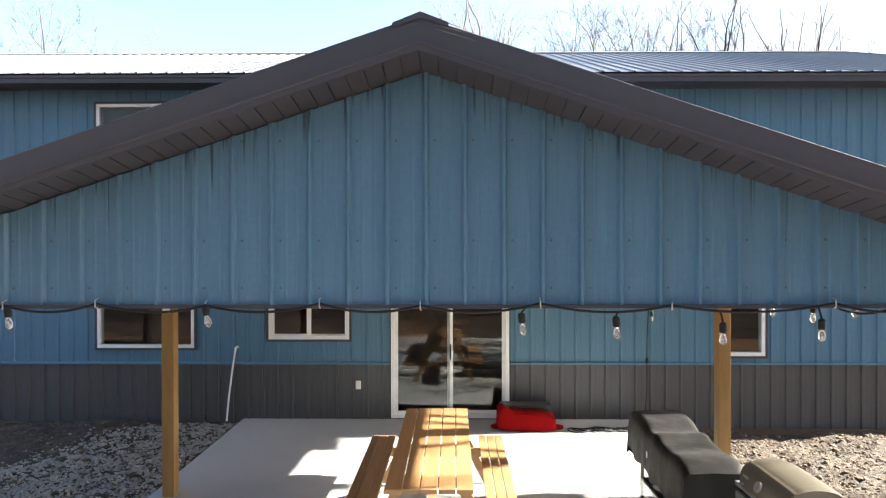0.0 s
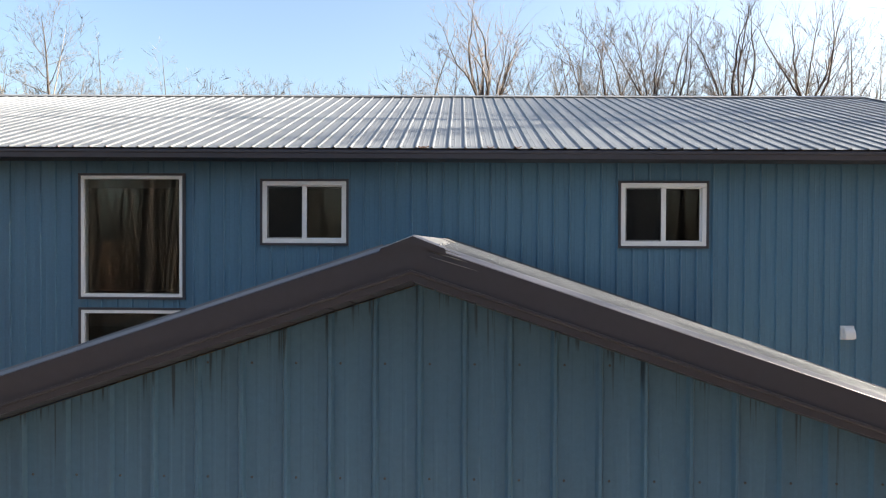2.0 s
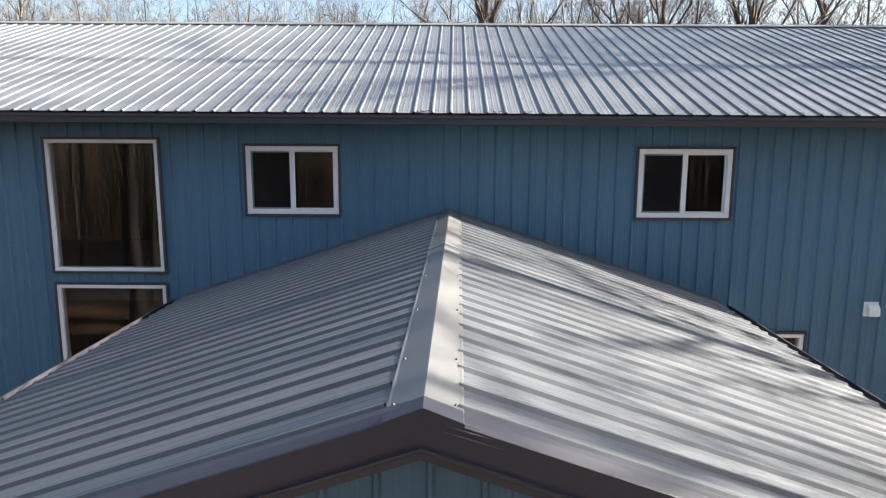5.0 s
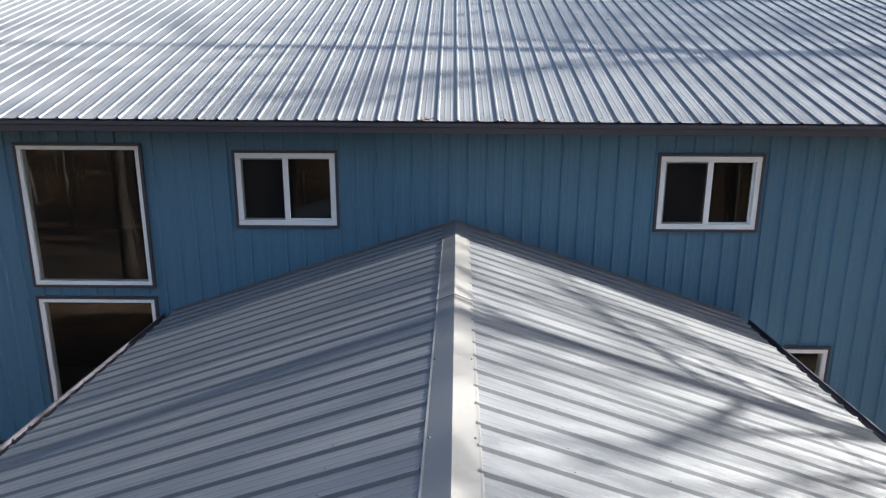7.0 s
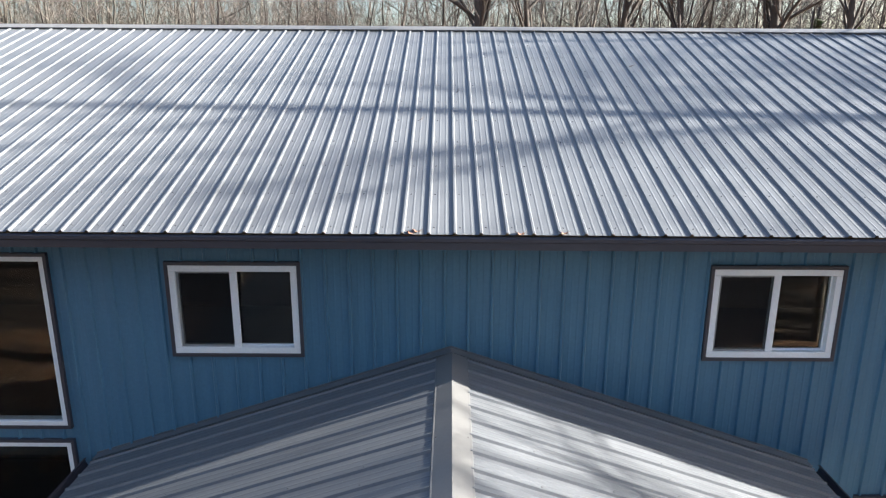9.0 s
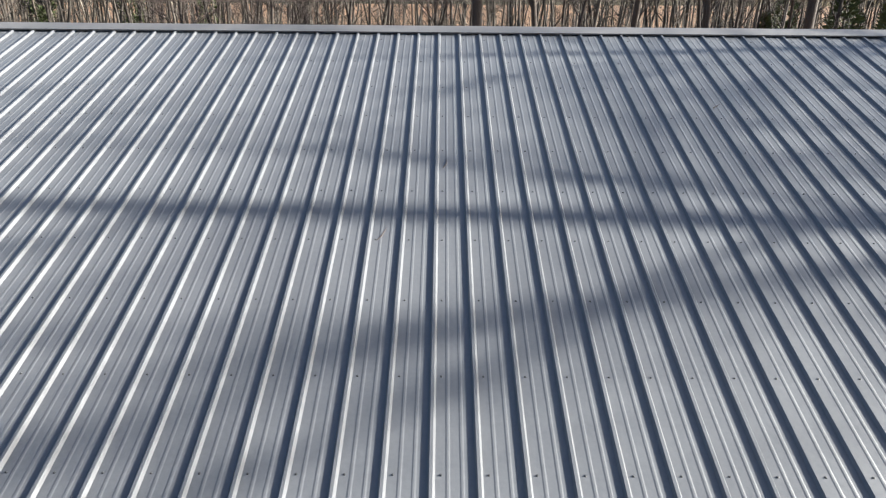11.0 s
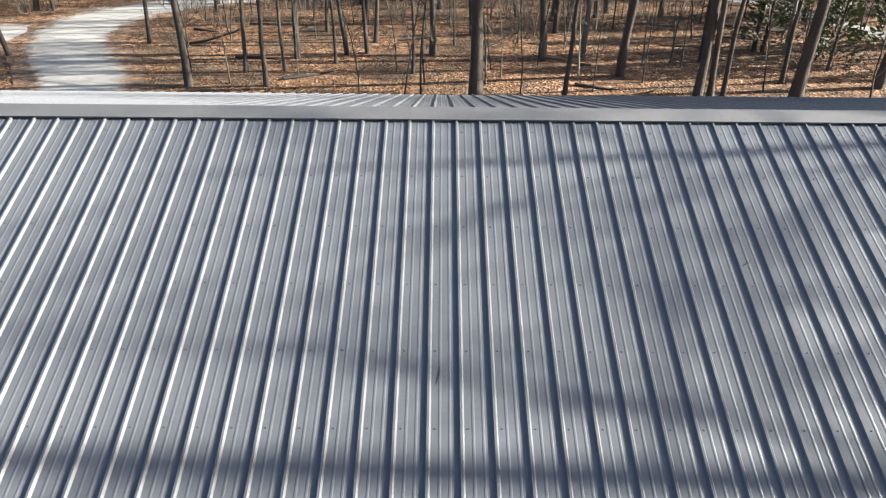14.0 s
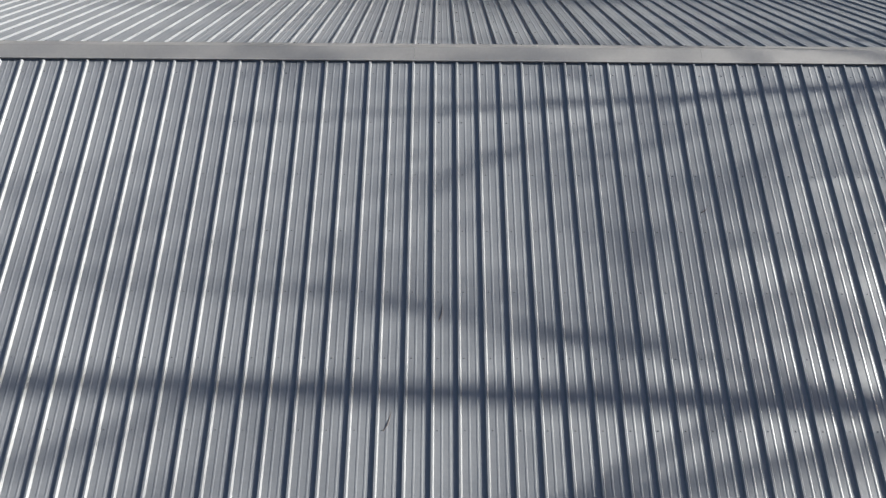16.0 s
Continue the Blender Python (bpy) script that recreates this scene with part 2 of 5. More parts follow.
def thing(name, label, category, at=(0, 0, 0), turn=0, group="", kind=""):
    e = new(name)
    e.empty_display_size = 0.2
    e.matrix_basis = pose(*at, 0, 0, turn)
    return tagged(e, label, category, group, kind)


def boxpart(name, dims, material, parent, bevel=0.0, label=""):
    bm = bmesh.new()
    box(bm, *dims, bevel)
    return part(name, bm, material, parent, label)


# ---- profiled steel sheets ----
PITCH = 0.2286
SHEET = PITCH * 4


def rib_height(u, tall=0.0195):
    """Height of the sheet at u metres from a tall rib: one tall rib each pitch, two low ones between."""
    u = (u + PITCH / 2) % PITCH - PITCH / 2
    a = abs(u)
    if a < 0.008:
        return tall
    if a < 0.020:
        return tall * (0.020 - a) / 0.012
    b = abs(a - 0.080)
    if b < 0.005:
        return 0.002
    if b < 0.012:
        return 0.002 * (0.012 - b) / 0.007
    return 0.0


RIB_BREAKS = sorted({s * v for v in (0.008, 0.020, 0.068, 0.075, 0.085, 0.092) for s in (-1, 1)})


def sheet_mesh(name, u0, u1, low, high, material, openings=(), phase=0.0):
    """A steel sheet in the u, v plane, ribs along v and proud along w, from u0 to u1, with holes for openings (u0, u1, v0, v1)."""
    us = {u0, u1}
    k0 = math.floor((u0 - phase) / PITCH) - 1
    for k in range(k0, k0 + int((u1 - u0) / PITCH) + 4):
        us |= {phase + k * PITCH + b for b in RIB_BREAKS if u0 < phase + k * PITCH + b < u1}
    for o in openings:
        us |= {u for u in o[:2] if u0 < u < u1}
    us = sorted(us)
    us = [u for i, u in enumerate(us) if i == 0 or u - us[i - 1] > 1e-5]
    verts, faces, seen = [], [], {}

    def vert(u, v):
        key = (round(u, 5), round(v, 5))
        if key not in seen:
            seen[key] = len(verts)
            verts.append((u, v, rib_height(u - phase, 0.0195 if material == ROOF else 0.025)))
        return seen[key]

    for a, b in zip(us, us[1:]):
        mid = (a + b) / 2
        cuts = sorted((o[2], o[3]) for o in openings if o[0] < mid < o[1] and o[2] < high(mid) and o[3] > low(mid))
        spans, start = [], None
        for c0, c1 in cuts:
            spans.append((start, c0))
            start = c1
        if start is None or start < high(mid):
            spans.append((start, None))
        for s, e in spans:
            sa, sb = (low(a), low(b)) if s is None else (s, s)
            ea, eb = (high(a), high(b)) if e is None else (e, e)
            if (ea + eb) - (sa + sb) < 2e-3:
                continue
            q = [vert(a, sa), vert(b, sb), vert(b, eb), vert(a, ea)]
            faces.append(list(dict.fromkeys(q)))
    me = bpy.data.meshes.new(name)
    me.from_pydata(verts, [], [f for f in faces if len(f) > 2])
    me.materials.append(material)
    return me


def clad(parent, name, frame_m, u0, u1, low, high, material, openings=(), phase=0.0):
    """Covers a plane with sheets side by side; frame_m lays u, v, w into the world. Whole sheets with the same outline share a mesh."""
    k = math.floor((u0 - phase - PITCH / 2) / SHEET)
    cuts = [u0]
    while True:
        k += 1
        c = phase + PITCH / 2 + k * SHEET
        if c >= u1 - 0.02:
            break
        if c > u0 + 0.02:
            cuts.append(c)
    cuts.append(u1)
    shared = {}
    for a, b in zip(cuts, cuts[1:]):
        own = [(o[0] - a, o[1] - a, o[2], o[3]) for o in openings if o[1] > a and o[0] < b]
        plain = not own and abs(low(a) - low(b)) < 1e-6 and abs(high(a) - high(b)) < 1e-6
        key = (round(b - a, 4), round((phase - a) % PITCH, 4), round(low(a), 4), round(high(a), 4))
        if plain and key in shared:
            me = shared[key]
        else:
            me = sheet_mesh(name, 0.0, b - a, lambda u: low(u + a), lambda u: high(u + a), material, own, phase - a)
            if plain:
                shared[key] = me
        ob = new(name, me)
        ob.parent = parent
        ob.matrix_basis = frame_m @ Matrix.Translation((a, 0, 0))


def axes_m(origin, u, v):
    u, v = Vector(u).normalized(), Vector(v).normalized()
    w = u.cross(v)
    m = Matrix((u, v, w)).transposed().to_4x4()
    m.translation = Vector(origin)
    return m


# ---- the house: plan ----
LEFT, RIGHT = -12.0, 8.8          # outer faces of the end walls
BACK = 11.49                      # outer face of the back wall
EAVE_Y, EAVE_Z = -0.47, 5.20      # lower edge of the front roof
RIDGE_Y, RIDGE_Z = 5.744, 7.225   # the bare ridge
ROOF_L, ROOF_R = LEFT - 0.35, RIGHT + 0.45
SLOPE = (RIDGE_Z - EAVE_Z) / (RIDGE_Y - EAVE_Y)
WAINSCOT = 0.86
WALL_TOP = 5.08
PORCH_Y = -6.378                  # gable face
PORCH_FRONT = -6.634              # front edge of the porch roof
PORCH_RIDGE = 3.930
PORCH_HALF = 3.64                 # ridge to eave, level
PORCH_EAVE = 2.720
PSLOPE = (PORCH_RIDGE - PORCH_EAVE) / PORCH_HALF
GABLE_LOW = 2.32

# openings of the front wall: x0, x1, z0, z1
OPENINGS = [(-5.36, -3.852, 3.08, 4.86), (-5.36, -3.852, 1.094, 2.888), (-2.676, -1.449, 3.882, 4.782),
            (2.525, 3.748, 3.861, 4.765), (-2.70, -1.453, 1.226, 2.126), (4.28, 4.89, 0.976, 2.27),
            (-0.814, 1.0, 0.02, 2.10)]

# front wall: a core with real openings, clad in steel
def wall_core(name, x0, x1, y0, y1, z0, z1, openings, label):
    xs = sorted({x0, x1, *(v for o in openings for v in o[:2])})
    bm = bmesh.new()
    for a, b in zip(xs, xs[1:]):
        mid, z = (a + b) / 2, z0
        for c0, c1 in sorted((o[2], o[3]) for o in openings if o[0] < mid < o[1]):
            if c0 - z > 0.01:
                box(bm, a, b, y0, y1, z, c0)
            z = c1
        if z1 - z > 0.01:
            box(bm, a, b, y0, y1, z, z1)
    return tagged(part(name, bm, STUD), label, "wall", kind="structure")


wall_south = wall_core("wall_south", LEFT, RIGHT, 0.035, 0.18, -0.25, WALL_TOP, OPENINGS, "ribbed blue steel wall over a charcoal wainscot")
FRONT = axes_m((0, 0.010, 0), (1, 0, 0), (0, 0, 1))
WALL_PHASE = -0.039
trim_open = [(o[0] - 0.02, o[1] + 0.02, o[2] - 0.02, o[3] + 0.02) for o in OPENINGS]
clad(wall_south, "blue_sheet", FRONT, LEFT, RIGHT, lambda u: WAINSCOT, lambda u: WALL_TOP, BLUE, trim_open, WALL_PHASE)
clad(wall_south, "charcoal_sheet", FRONT, LEFT, RIGHT, lambda u: -0.14, lambda u: WAINSCOT - 0.012, DARK, trim_open, WALL_PHASE)


def strip_run(name, material, x0, x1, y0, y1, z0, z1, parent, openings=()):
    x = x0
    for o in sorted(openings):
        if o[1] < x0 or o[0] > x1 or not (o[2] < (z0 + z1) / 2 < o[3]):
            continue
        if o[0] - x > 0.02:
            boxpart(name, (x, o[0], y0, y1, z0, z1), material, parent, 0.004)
        x = o[1]
    if x1 - x > 0.02:
        boxpart(name, (x, x1, y0, y1, z0, z1), material, parent, 0.004)


strip_run("wainscot_trim", BLUE, LEFT, RIGHT, -0.026, 0.03, WAINSCOT - 0.02, WAINSCOT + 0.014, wall_south, trim_open)
strip_run("base_trim", TRIM, LEFT, RIGHT, -0.018, 0.03, -0.16, -0.141, wall_south)


def end_wall(name, x, side, label):
    """A gable end wall, blue over charcoal, up to the roof."""
    root = thing(name, label, "wall", kind="structure")
    top = lambda u: EAVE_Z - 0.06 + SLOPE * ((u - EAVE_Y) if u < RIDGE_Y else (2 * RIDGE_Y - EAVE_Y - u)) - 0.06
    bm = bmesh.new()
    a, b = (x, x - side * 0.12)
    ring = [(0.19, -0.02), (BACK - 0.19, -0.02), (BACK - 0.19, top(BACK - 0.19)), (RIDGE_Y, top(RIDGE_Y)), (0.19, top(0.19))]
    fa = [bm.verts.new((a - side * 0.04, y, z)) for y, z in ring]
    fb = [bm.verts.new((b - side * 0.04, y, z)) for y, z in ring]
    bm.faces.new(fa), bm.faces.new(fb[::-1])
    for i in range(5):
        bm.faces.new((fa[i], fa[(i + 1) % 5], fb[(i + 1) % 5], fb[i]))
    part("wall_core", bm, STUD, root)
    if side > 0:
        fm, lo, hi = axes_m((x - 0.02, 0, 0), (0, 1, 0), (0, 0, 1)), 0.0, BACK
        clad(root, "blue_sheet", fm, lo, hi, lambda u: WAINSCOT, top, BLUE)
        clad(root, "charcoal_sheet", fm, lo, hi, lambda u: 0.0, lambda u: WAINSCOT - 0.012, DARK)
    else:
        fm = axes_m((x + 0.02, 0, 0), (0, -1, 0), (0, 0, 1))
        clad(root, "blue_sheet", fm, -BACK, 0.0, lambda u: WAINSCOT, lambda u: top(-u), BLUE)
        clad(root, "charcoal_sheet", fm, -BACK, 0.0, lambda u: 0.0, lambda u: WAINSCOT - 0.012, DARK)


end_wall("wall_east", RIGHT, 1, "ribbed blue steel gable end wall")
end_wall("wall_west", LEFT, -1, "ribbed blue steel gable end wall")
wall_north = wall_core("wall_north", LEFT, RIGHT, BACK - 0.18, BACK - 0.035, -0.02, WALL_TOP, [], "ribbed blue steel back wall")
NORTH = axes_m((0, BACK - 0.01, 0), (-1, 0, 0), (0, 0, 1))
clad(wall_north, "blue_sheet", NORTH, -RIGHT, -LEFT, lambda u: WAINSCOT, lambda u: WALL_TOP, BLUE)
clad(wall_north, "charcoal_sheet", NORTH, -RIGHT, -LEFT, lambda u: 0.0, lambda u: WAINSCOT - 0.012, DARK)

floor = tagged(boxpart("floor", (LEFT + 0.162, RIGHT - 0.162, 0.181, BACK - 0.181, -0.1, 0.0), CARPET, None), "dark grey indoor floor of the house", "floor", kind="structure")
upper = tagged(boxpart("upper_floor", (LEFT + 0.162, RIGHT - 0.162, 0.181, BACK - 0.181, 2.62, 2.85), CARPET, None), "dark carpeted upper storey floor inside the house", "floor", kind="structure")
inner = tagged(boxpart("partition_wall", (LEFT + 0.162, RIGHT - 0.162, 4.2, 4.32, 0.001, 2.619), STUD, None), "plain inner partition wall, coloured near-black for indoor shade", "wall", kind="structure")
tagged(boxpart("partition_wall", (LEFT + 0.162, RIGHT - 0.162, 4.2, 4.32, 2.851, 4.999), STUD, None), "plain inner partition wall, coloured near-black for indoor shade", "wall", kind="structure")
ceiling = tagged(boxpart("ceiling", (LEFT + 0.162, RIGHT - 0.162, 0.181, BACK - 0.181, 5.0, 5.07), STUD, None), "plain ceiling under the roof, coloured near-black for indoor shade", "ceiling", kind="structure")

# main roof
main_roof = thing("main_roof", "grey-brown ribbed steel gable roof with tree shadows", "roof", kind="structure")
main_roof.matrix_basis = pose(-0.018, 0, 0.012, 0, 0.17, 0)     # a little out of level
ROOF_PHASE = 0.05
span = math.hypot(RIDGE_Y - EAVE_Y, RIDGE_Z - EAVE_Z)
front_m = axes_m((0, EAVE_Y, EAVE_Z - 0.01), (1, 0, 0), (0, RIDGE_Y - EAVE_Y, RIDGE_Z - EAVE_Z))
clad(main_roof, "roof_sheet", front_m, ROOF_L, ROOF_R, lambda u: 0.0, lambda u: span, ROOF, (), ROOF_PHASE)
back_m = axes_m((0, 2 * RIDGE_Y - EAVE_Y, EAVE_Z - 0.01), (-1, 0, 0), (0, EAVE_Y - RIDGE_Y, RIDGE_Z - EAVE_Z))
clad(main_roof, "roof_sheet", back_m, -ROOF_R, -ROOF_L, lambda u: 0.0, lambda u: span, ROOF, (), -ROOF_PHASE)


def prism_x(bm, ring, x0, x1):
    a = [bm.verts.new((x0, y, z)) for y, z in ring]
    b = [bm.verts.new((x1, y, z)) for y, z in ring]
    n = len(ring)
    bm.faces.new(a), bm.faces.new(b[::-1])
    for i in range(n):
        bm.faces.new((a[i], a[(i + 1) % n], b[(i + 1) % n], b[i]))


def prism_y(bm, ring, y0, y1):
    a = [bm.verts.new((x, y0, z)) for x, z in ring]
    b = [bm.verts.new((x, y1, z)) for x, z in ring]
    n = len(ring)
    bm.faces.new(a), bm.faces.new(b[::-1])
    for i in range(n):
        bm.faces.new((a[i], a[(i + 1) % n], b[(i + 1) % n], b[i]))


# roof deck under the sheets
bm = bmesh.new()
d = 0.022
prism_x(bm, [(EAVE_Y + 0.03, EAVE_Z - 0.02 - d + 0.03 * SLOPE), (RIDGE_Y, RIDGE_Z - 0.01 - d), (2 * RIDGE_Y - EAVE_Y - 0.03, EAVE_Z - 0.02 - d + 0.03 * SLOPE),
             (2 * RIDGE_Y - EAVE_Y - 0.03, EAVE_Z - 0.1), (RIDGE_Y, RIDGE_Z - 0.12), (EAVE_Y + 0.03, EAVE_Z - 0.1)], ROOF_L + 0.03, ROOF_R - 0.03)
part("roof_deck", bm, DARKWOOD, main_roof)


def ridge_ring(half, base_y, base_z, slope, edge, peak, thick=0.004):
    """Cross-section of a ridge cap: two flat wings from their hemmed edges to the fold, at these heights over the sheets."""
    low = -half * slope + edge
    top = [(-half, low - 0.010), (-half - 0.002, low), (-half + 0.004, low + 0.004), (-half + 0.016, low + 0.016 * (peak - low) / half), (-0.010, peak - 0.004), (0, peak)]
    top += [(-a, h) for a, h in top[-2::-1]]
    out = [(base_y + a, base_z + b) for a, b in top]
    return out + [(a, b - thick) for a, b in out[::-1]]


bm = bmesh.new()
x = ROOF_L - 0.02
while x < ROOF_R:
    x2 = min(x + 3.05, ROOF_R + 0.02)
    prism_x(bm, ridge_ring(0.165, RIDGE_Y, RIDGE_Z, SLOPE, 0.023, 0.032), x, x2)
    x = x2 + 0.001
part("ridge_cap", bm, CAP, main_roof, "folded steel ridge cap")

# eave trim, fascia and soffit, front and back
for name_y, s in ((EAVE_Y, 1), (2 * RIDGE_Y - EAVE_Y, -1)):
    y = name_y
    bm = bmesh.new()
    prism_x(bm, [(y + s * 0.012, EAVE_Z - 0.028), (y - s * 0.006, EAVE_Z - 0.045), (y - s * 0.006, EAVE_Z - 0.075), (y + s * 0.006, EAVE_Z - 0.085),
                 (y + s * 0.006, EAVE_Z - 0.15), (y + s * 0.035, EAVE_Z - 0.155), (y + s * 0.035, EAVE_Z - 0.03)], ROOF_L + 0.01, ROOF_R - 0.01)
    part("fascia", bm, TRIM, main_roof, "dark brown steel eave fascia")
    bm = bmesh.new()
    yi = 0.02 if s > 0 else BACK - 0.02
    n = int((ROOF_R - ROOF_L) / 0.3)
    for k in range(n):
        a = ROOF_L + k * (ROOF_R - ROOF_L) / n
        box(bm, a + 0.004, a + (ROOF_R - ROOF_L) / n - 0.004, min(y + s * 0.035, yi), max(y + s * 0.035, yi), EAVE_Z - 0.150, EAVE_Z - 0.138)
    part("soffit", bm, TRIM, main_roof, "dark brown soffit panels")
for xr in (ROOF_L, ROOF_R):
    for s, ya in ((1, EAVE_Y), (-1, 2 * RIDGE_Y - EAVE_Y)):
        bm = bmesh.new()
        o = 0.03 if xr > 0 else -0.03
        ring = [(ya, EAVE_Z + 0.03), (RIDGE_Y - s * 0.001, RIDGE_Z + 0.03), (RIDGE_Y - s * 0.001, RIDGE_Z - 0.16), (ya, EAVE_Z - 0.16)]
        prism_x(bm, ring, min(xr, xr + o), max(xr, xr + o))
        part("rake_trim", bm, TRIM, main_roof, "dark brown rake trim")

# ---- porch roof ----
porch_roof = thing("porch_roof", "grey-brown ribbed steel gable roof over the patio", "roof", (0.025, 0, 0), -0.5, kind="structure")
pspan = math.hypot(PORCH_HALF, PORCH_RIDGE - PORCH_EAVE)
PORCH_PHASE = 0.066
JOINT = -2.8                      # where two lengths of the porch ridge cap overlap
right_m = axes_m((PORCH_HALF, 0, PORCH_EAVE), (0, 1, 0), (-PORCH_HALF, 0, PORCH_RIDGE - PORCH_EAVE))
clad(porch_roof, "roof_sheet", right_m, PORCH_FRONT, -0.02, lambda u: 0.0, lambda u: pspan - 0.147, ROOF, (), PORCH_PHASE)
left_m = axes_m((-PORCH_HALF, 0, PORCH_EAVE), (0, -1, 0), (PORCH_HALF, 0, PORCH_RIDGE - PORCH_EAVE))
clad(porch_roof, "roof_sheet", left_m, 0.02, -PORCH_FRONT, lambda u: 0.0, lambda u: pspan - 0.147, ROOF, (), -PORCH_PHASE)
bm = bmesh.new()
prism_y(bm, [(-PORCH_HALF + 0.02, PORCH_EAVE - 0.005), (0, PORCH_RIDGE - 0.012), (PORCH_HALF - 0.02, PORCH_EAVE - 0.005),
             (PORCH_HALF - 0.02, PORCH_EAVE - 0.09), (0, PORCH_RIDGE - 0.1), (-PORCH_HALF + 0.02, PORCH_EAVE - 0.09)], PORCH_FRONT + 0.03, -0.03)
part("roof_deck", bm, DARKWOOD, porch_roof)
bm = bmesh.new()
prism_y(bm, ridge_ring(0.15, 0.01, PORCH_RIDGE, PSLOPE, 0.005, 0.017), PORCH_FRONT + 0.02, JOINT)
prism_y(bm, ridge_ring(0.152, 0.01, PORCH_RIDGE, PSLOPE, 0.010, 0.022), JOINT - 0.12, -0.045)
part("ridge_cap", bm, CAP, porch_roof, "folded steel ridge cap")
bm = bmesh.new()
for sd in (-1, 1):
    for y in (PORCH_FRONT + 0.06, PORCH_FRONT + 0.6, PORCH_FRONT + 1.5, PORCH_FRONT + 2.5, JOINT + 0.1, JOINT + 1.2):
        o = Vector((0.01 + sd * 0.12, y, PORCH_RIDGE - 0.120 * PSLOPE + 0.010))
        tube(bm, [o - Vector((0, 0, 0.004)), o, o + Vector((0, 0, 0.006))], [0.007, 0.007, 0.004], 6)
part("cap_screws", bm, SCREW, porch_roof, "small steel screws")
bm = bmesh.new()
ring = [(-0.15, 0.004), (-0.146, 0.009), (0.0, 0.019), (0.146, 0.009), (0.15, 0.004)]
fa = [bm.verts.new((0.01 + a, PORCH_FRONT + 0.03, PORCH_RIDGE - abs(a) * PSLOPE + h)) for a, h in ring]
fb = [bm.verts.new((0.01 + a * 1.02, PORCH_FRONT - 0.068, PORCH_RIDGE - abs(a) * PSLOPE + h - 0.008)) for a, h in ring]
fc = [bm.verts.new((0.01 + a * 1.02, PORCH_FRONT - 0.068, PORCH_RIDGE - abs(a) * PSLOPE - 0.024)) for a, h in ring]
for q in range(4):
    bm.faces.new((fa[q], fa[q + 1], fb[q + 1], fb[q]))
    bm.faces.new((fb[q], fb[q + 1], fc[q + 1], fc[q]))
part("cap_end", bm, TRIM, porch_roof, "dark brown folded end of the ridge cap")
RAKE = PORCH_FRONT - 0.06
RAKE_SCUFFS = [(0.127, 3.889, 0.231, 3.853), (0.093, 3.870, 0.266, 3.820), (0.088, 3.847, 0.312, 3.779)]
for s in (-1, 1):
    # rake trim: a deep board with a lower lip, its top folded back over the sheet ends
    bm = bmesh.new()
    e = PORCH_HALF + 0.02
    drop = e * PSLOPE
    for ring in ([(RAKE, -0.014), (RAKE, -0.145), (RAKE + 0.02, -0.145), (PORCH_FRONT - 0.001, -0.014)],
                 [(RAKE - 0.014, -0.145), (RAKE - 0.014, -0.156), (RAKE - 0.002, -0.164), (RAKE - 0.002, -0.196), (RAKE + 0.03, -0.200), (RAKE + 0.03, -0.145)],
                 ):
        va = [bm.verts.new((0, y, PORCH_RIDGE + z)) for y, z in ring]
        vb = [bm.verts.new((s * e, y, PORCH_RIDGE - drop + z)) for y, z in ring]
        n = len(ring)
        for i in range(n):
            bm.faces.new((va[i], va[(i + 1) % n], vb[(i + 1) % n], vb[i]))
        bm.faces.new(va), bm.faces.new(vb[::-1])
    rake = part("rake_trim", bm, TRIM, porch_roof, "dark brown steel rake trim")
    # its top, folded back over the edge of the sheets
    bm = bmesh.new()
    ring = [(RAKE - 0.001, -0.0135), (RAKE + 0.004, -0.009), (PORCH_FRONT, 0.007), (PORCH_FRONT + 0.046, 0.009), (PORCH_FRONT + 0.046, 0.003), (PORCH_FRONT, 0.003)]
    va = [bm.verts.new((0, y, PORCH_RIDGE + z)) for y, z in ring]
    vb = [bm.verts.new((s * e, y, PORCH_RIDGE - drop + z)) for y, z in ring]
    for i in range(6):
        bm.faces.new((va[i], va[(i + 1) % 6], vb[(i + 1) % 6], vb[i]))
    part("flange", bm, TRIM, rake, "dark brown folded flange")
    if s > 0:
        bm = bmesh.new()
        for x0, z0, x1, z1 in RAKE_SCUFFS:
            p0, p1 = Vector((x0, RAKE - 0.0015, z0)), Vector((x1, RAKE - 0.0015, z1))
            tube(bm, [p0, p0.lerp(p1, 0.3), p0.lerp(p1, 0.7), p1], [0.0008, 0.0026, 0.0022, 0.0006], 5)
        part("scuff", bm, CAP, rake, "thin pale scuff marks")
    # sloping soffit boards between rake and gable
    n = 36
    bm = bmesh.new()
    for k in range(n):
        xa, xb = s * (k * e / n + 0.004), s * ((k + 1) * e / n - 0.004)
        za, zb = PORCH_RIDGE - 0.190 - abs(xa) * PSLOPE, PORCH_RIDGE - 0.190 - abs(xb) * PSLOPE
        ring = [(xa, za), (xb, zb), (xb, zb + 0.012), (xa, za + 0.012)]
        fa = [bm.verts.new((a, PORCH_FRONT - 0.024, z)) for a, z in ring]
        fb = [bm.verts.new((a, PORCH_Y + 0.03, z - 0.048)) for a, z in ring]
        for q in range(4):
            bm.faces.new((fa[q], fa[(q + 1) % 4], fb[(q + 1) % 4], fb[q]))
    part("soffit", bm, TRIM, porch_roof, "dark brown soffit boards")
    bm = bmesh.new()
    za, zb = PORCH_RIDGE - 0.172, PORCH_RIDGE - 0.172 - e * PSLOPE
    ring = [(0, za), (s * e, zb), (s * e, zb + 0.01), (0, za + 0.01)]
    fa = [bm.verts.new((a, PORCH_FRONT - 0.024, z)) for a, z in ring]
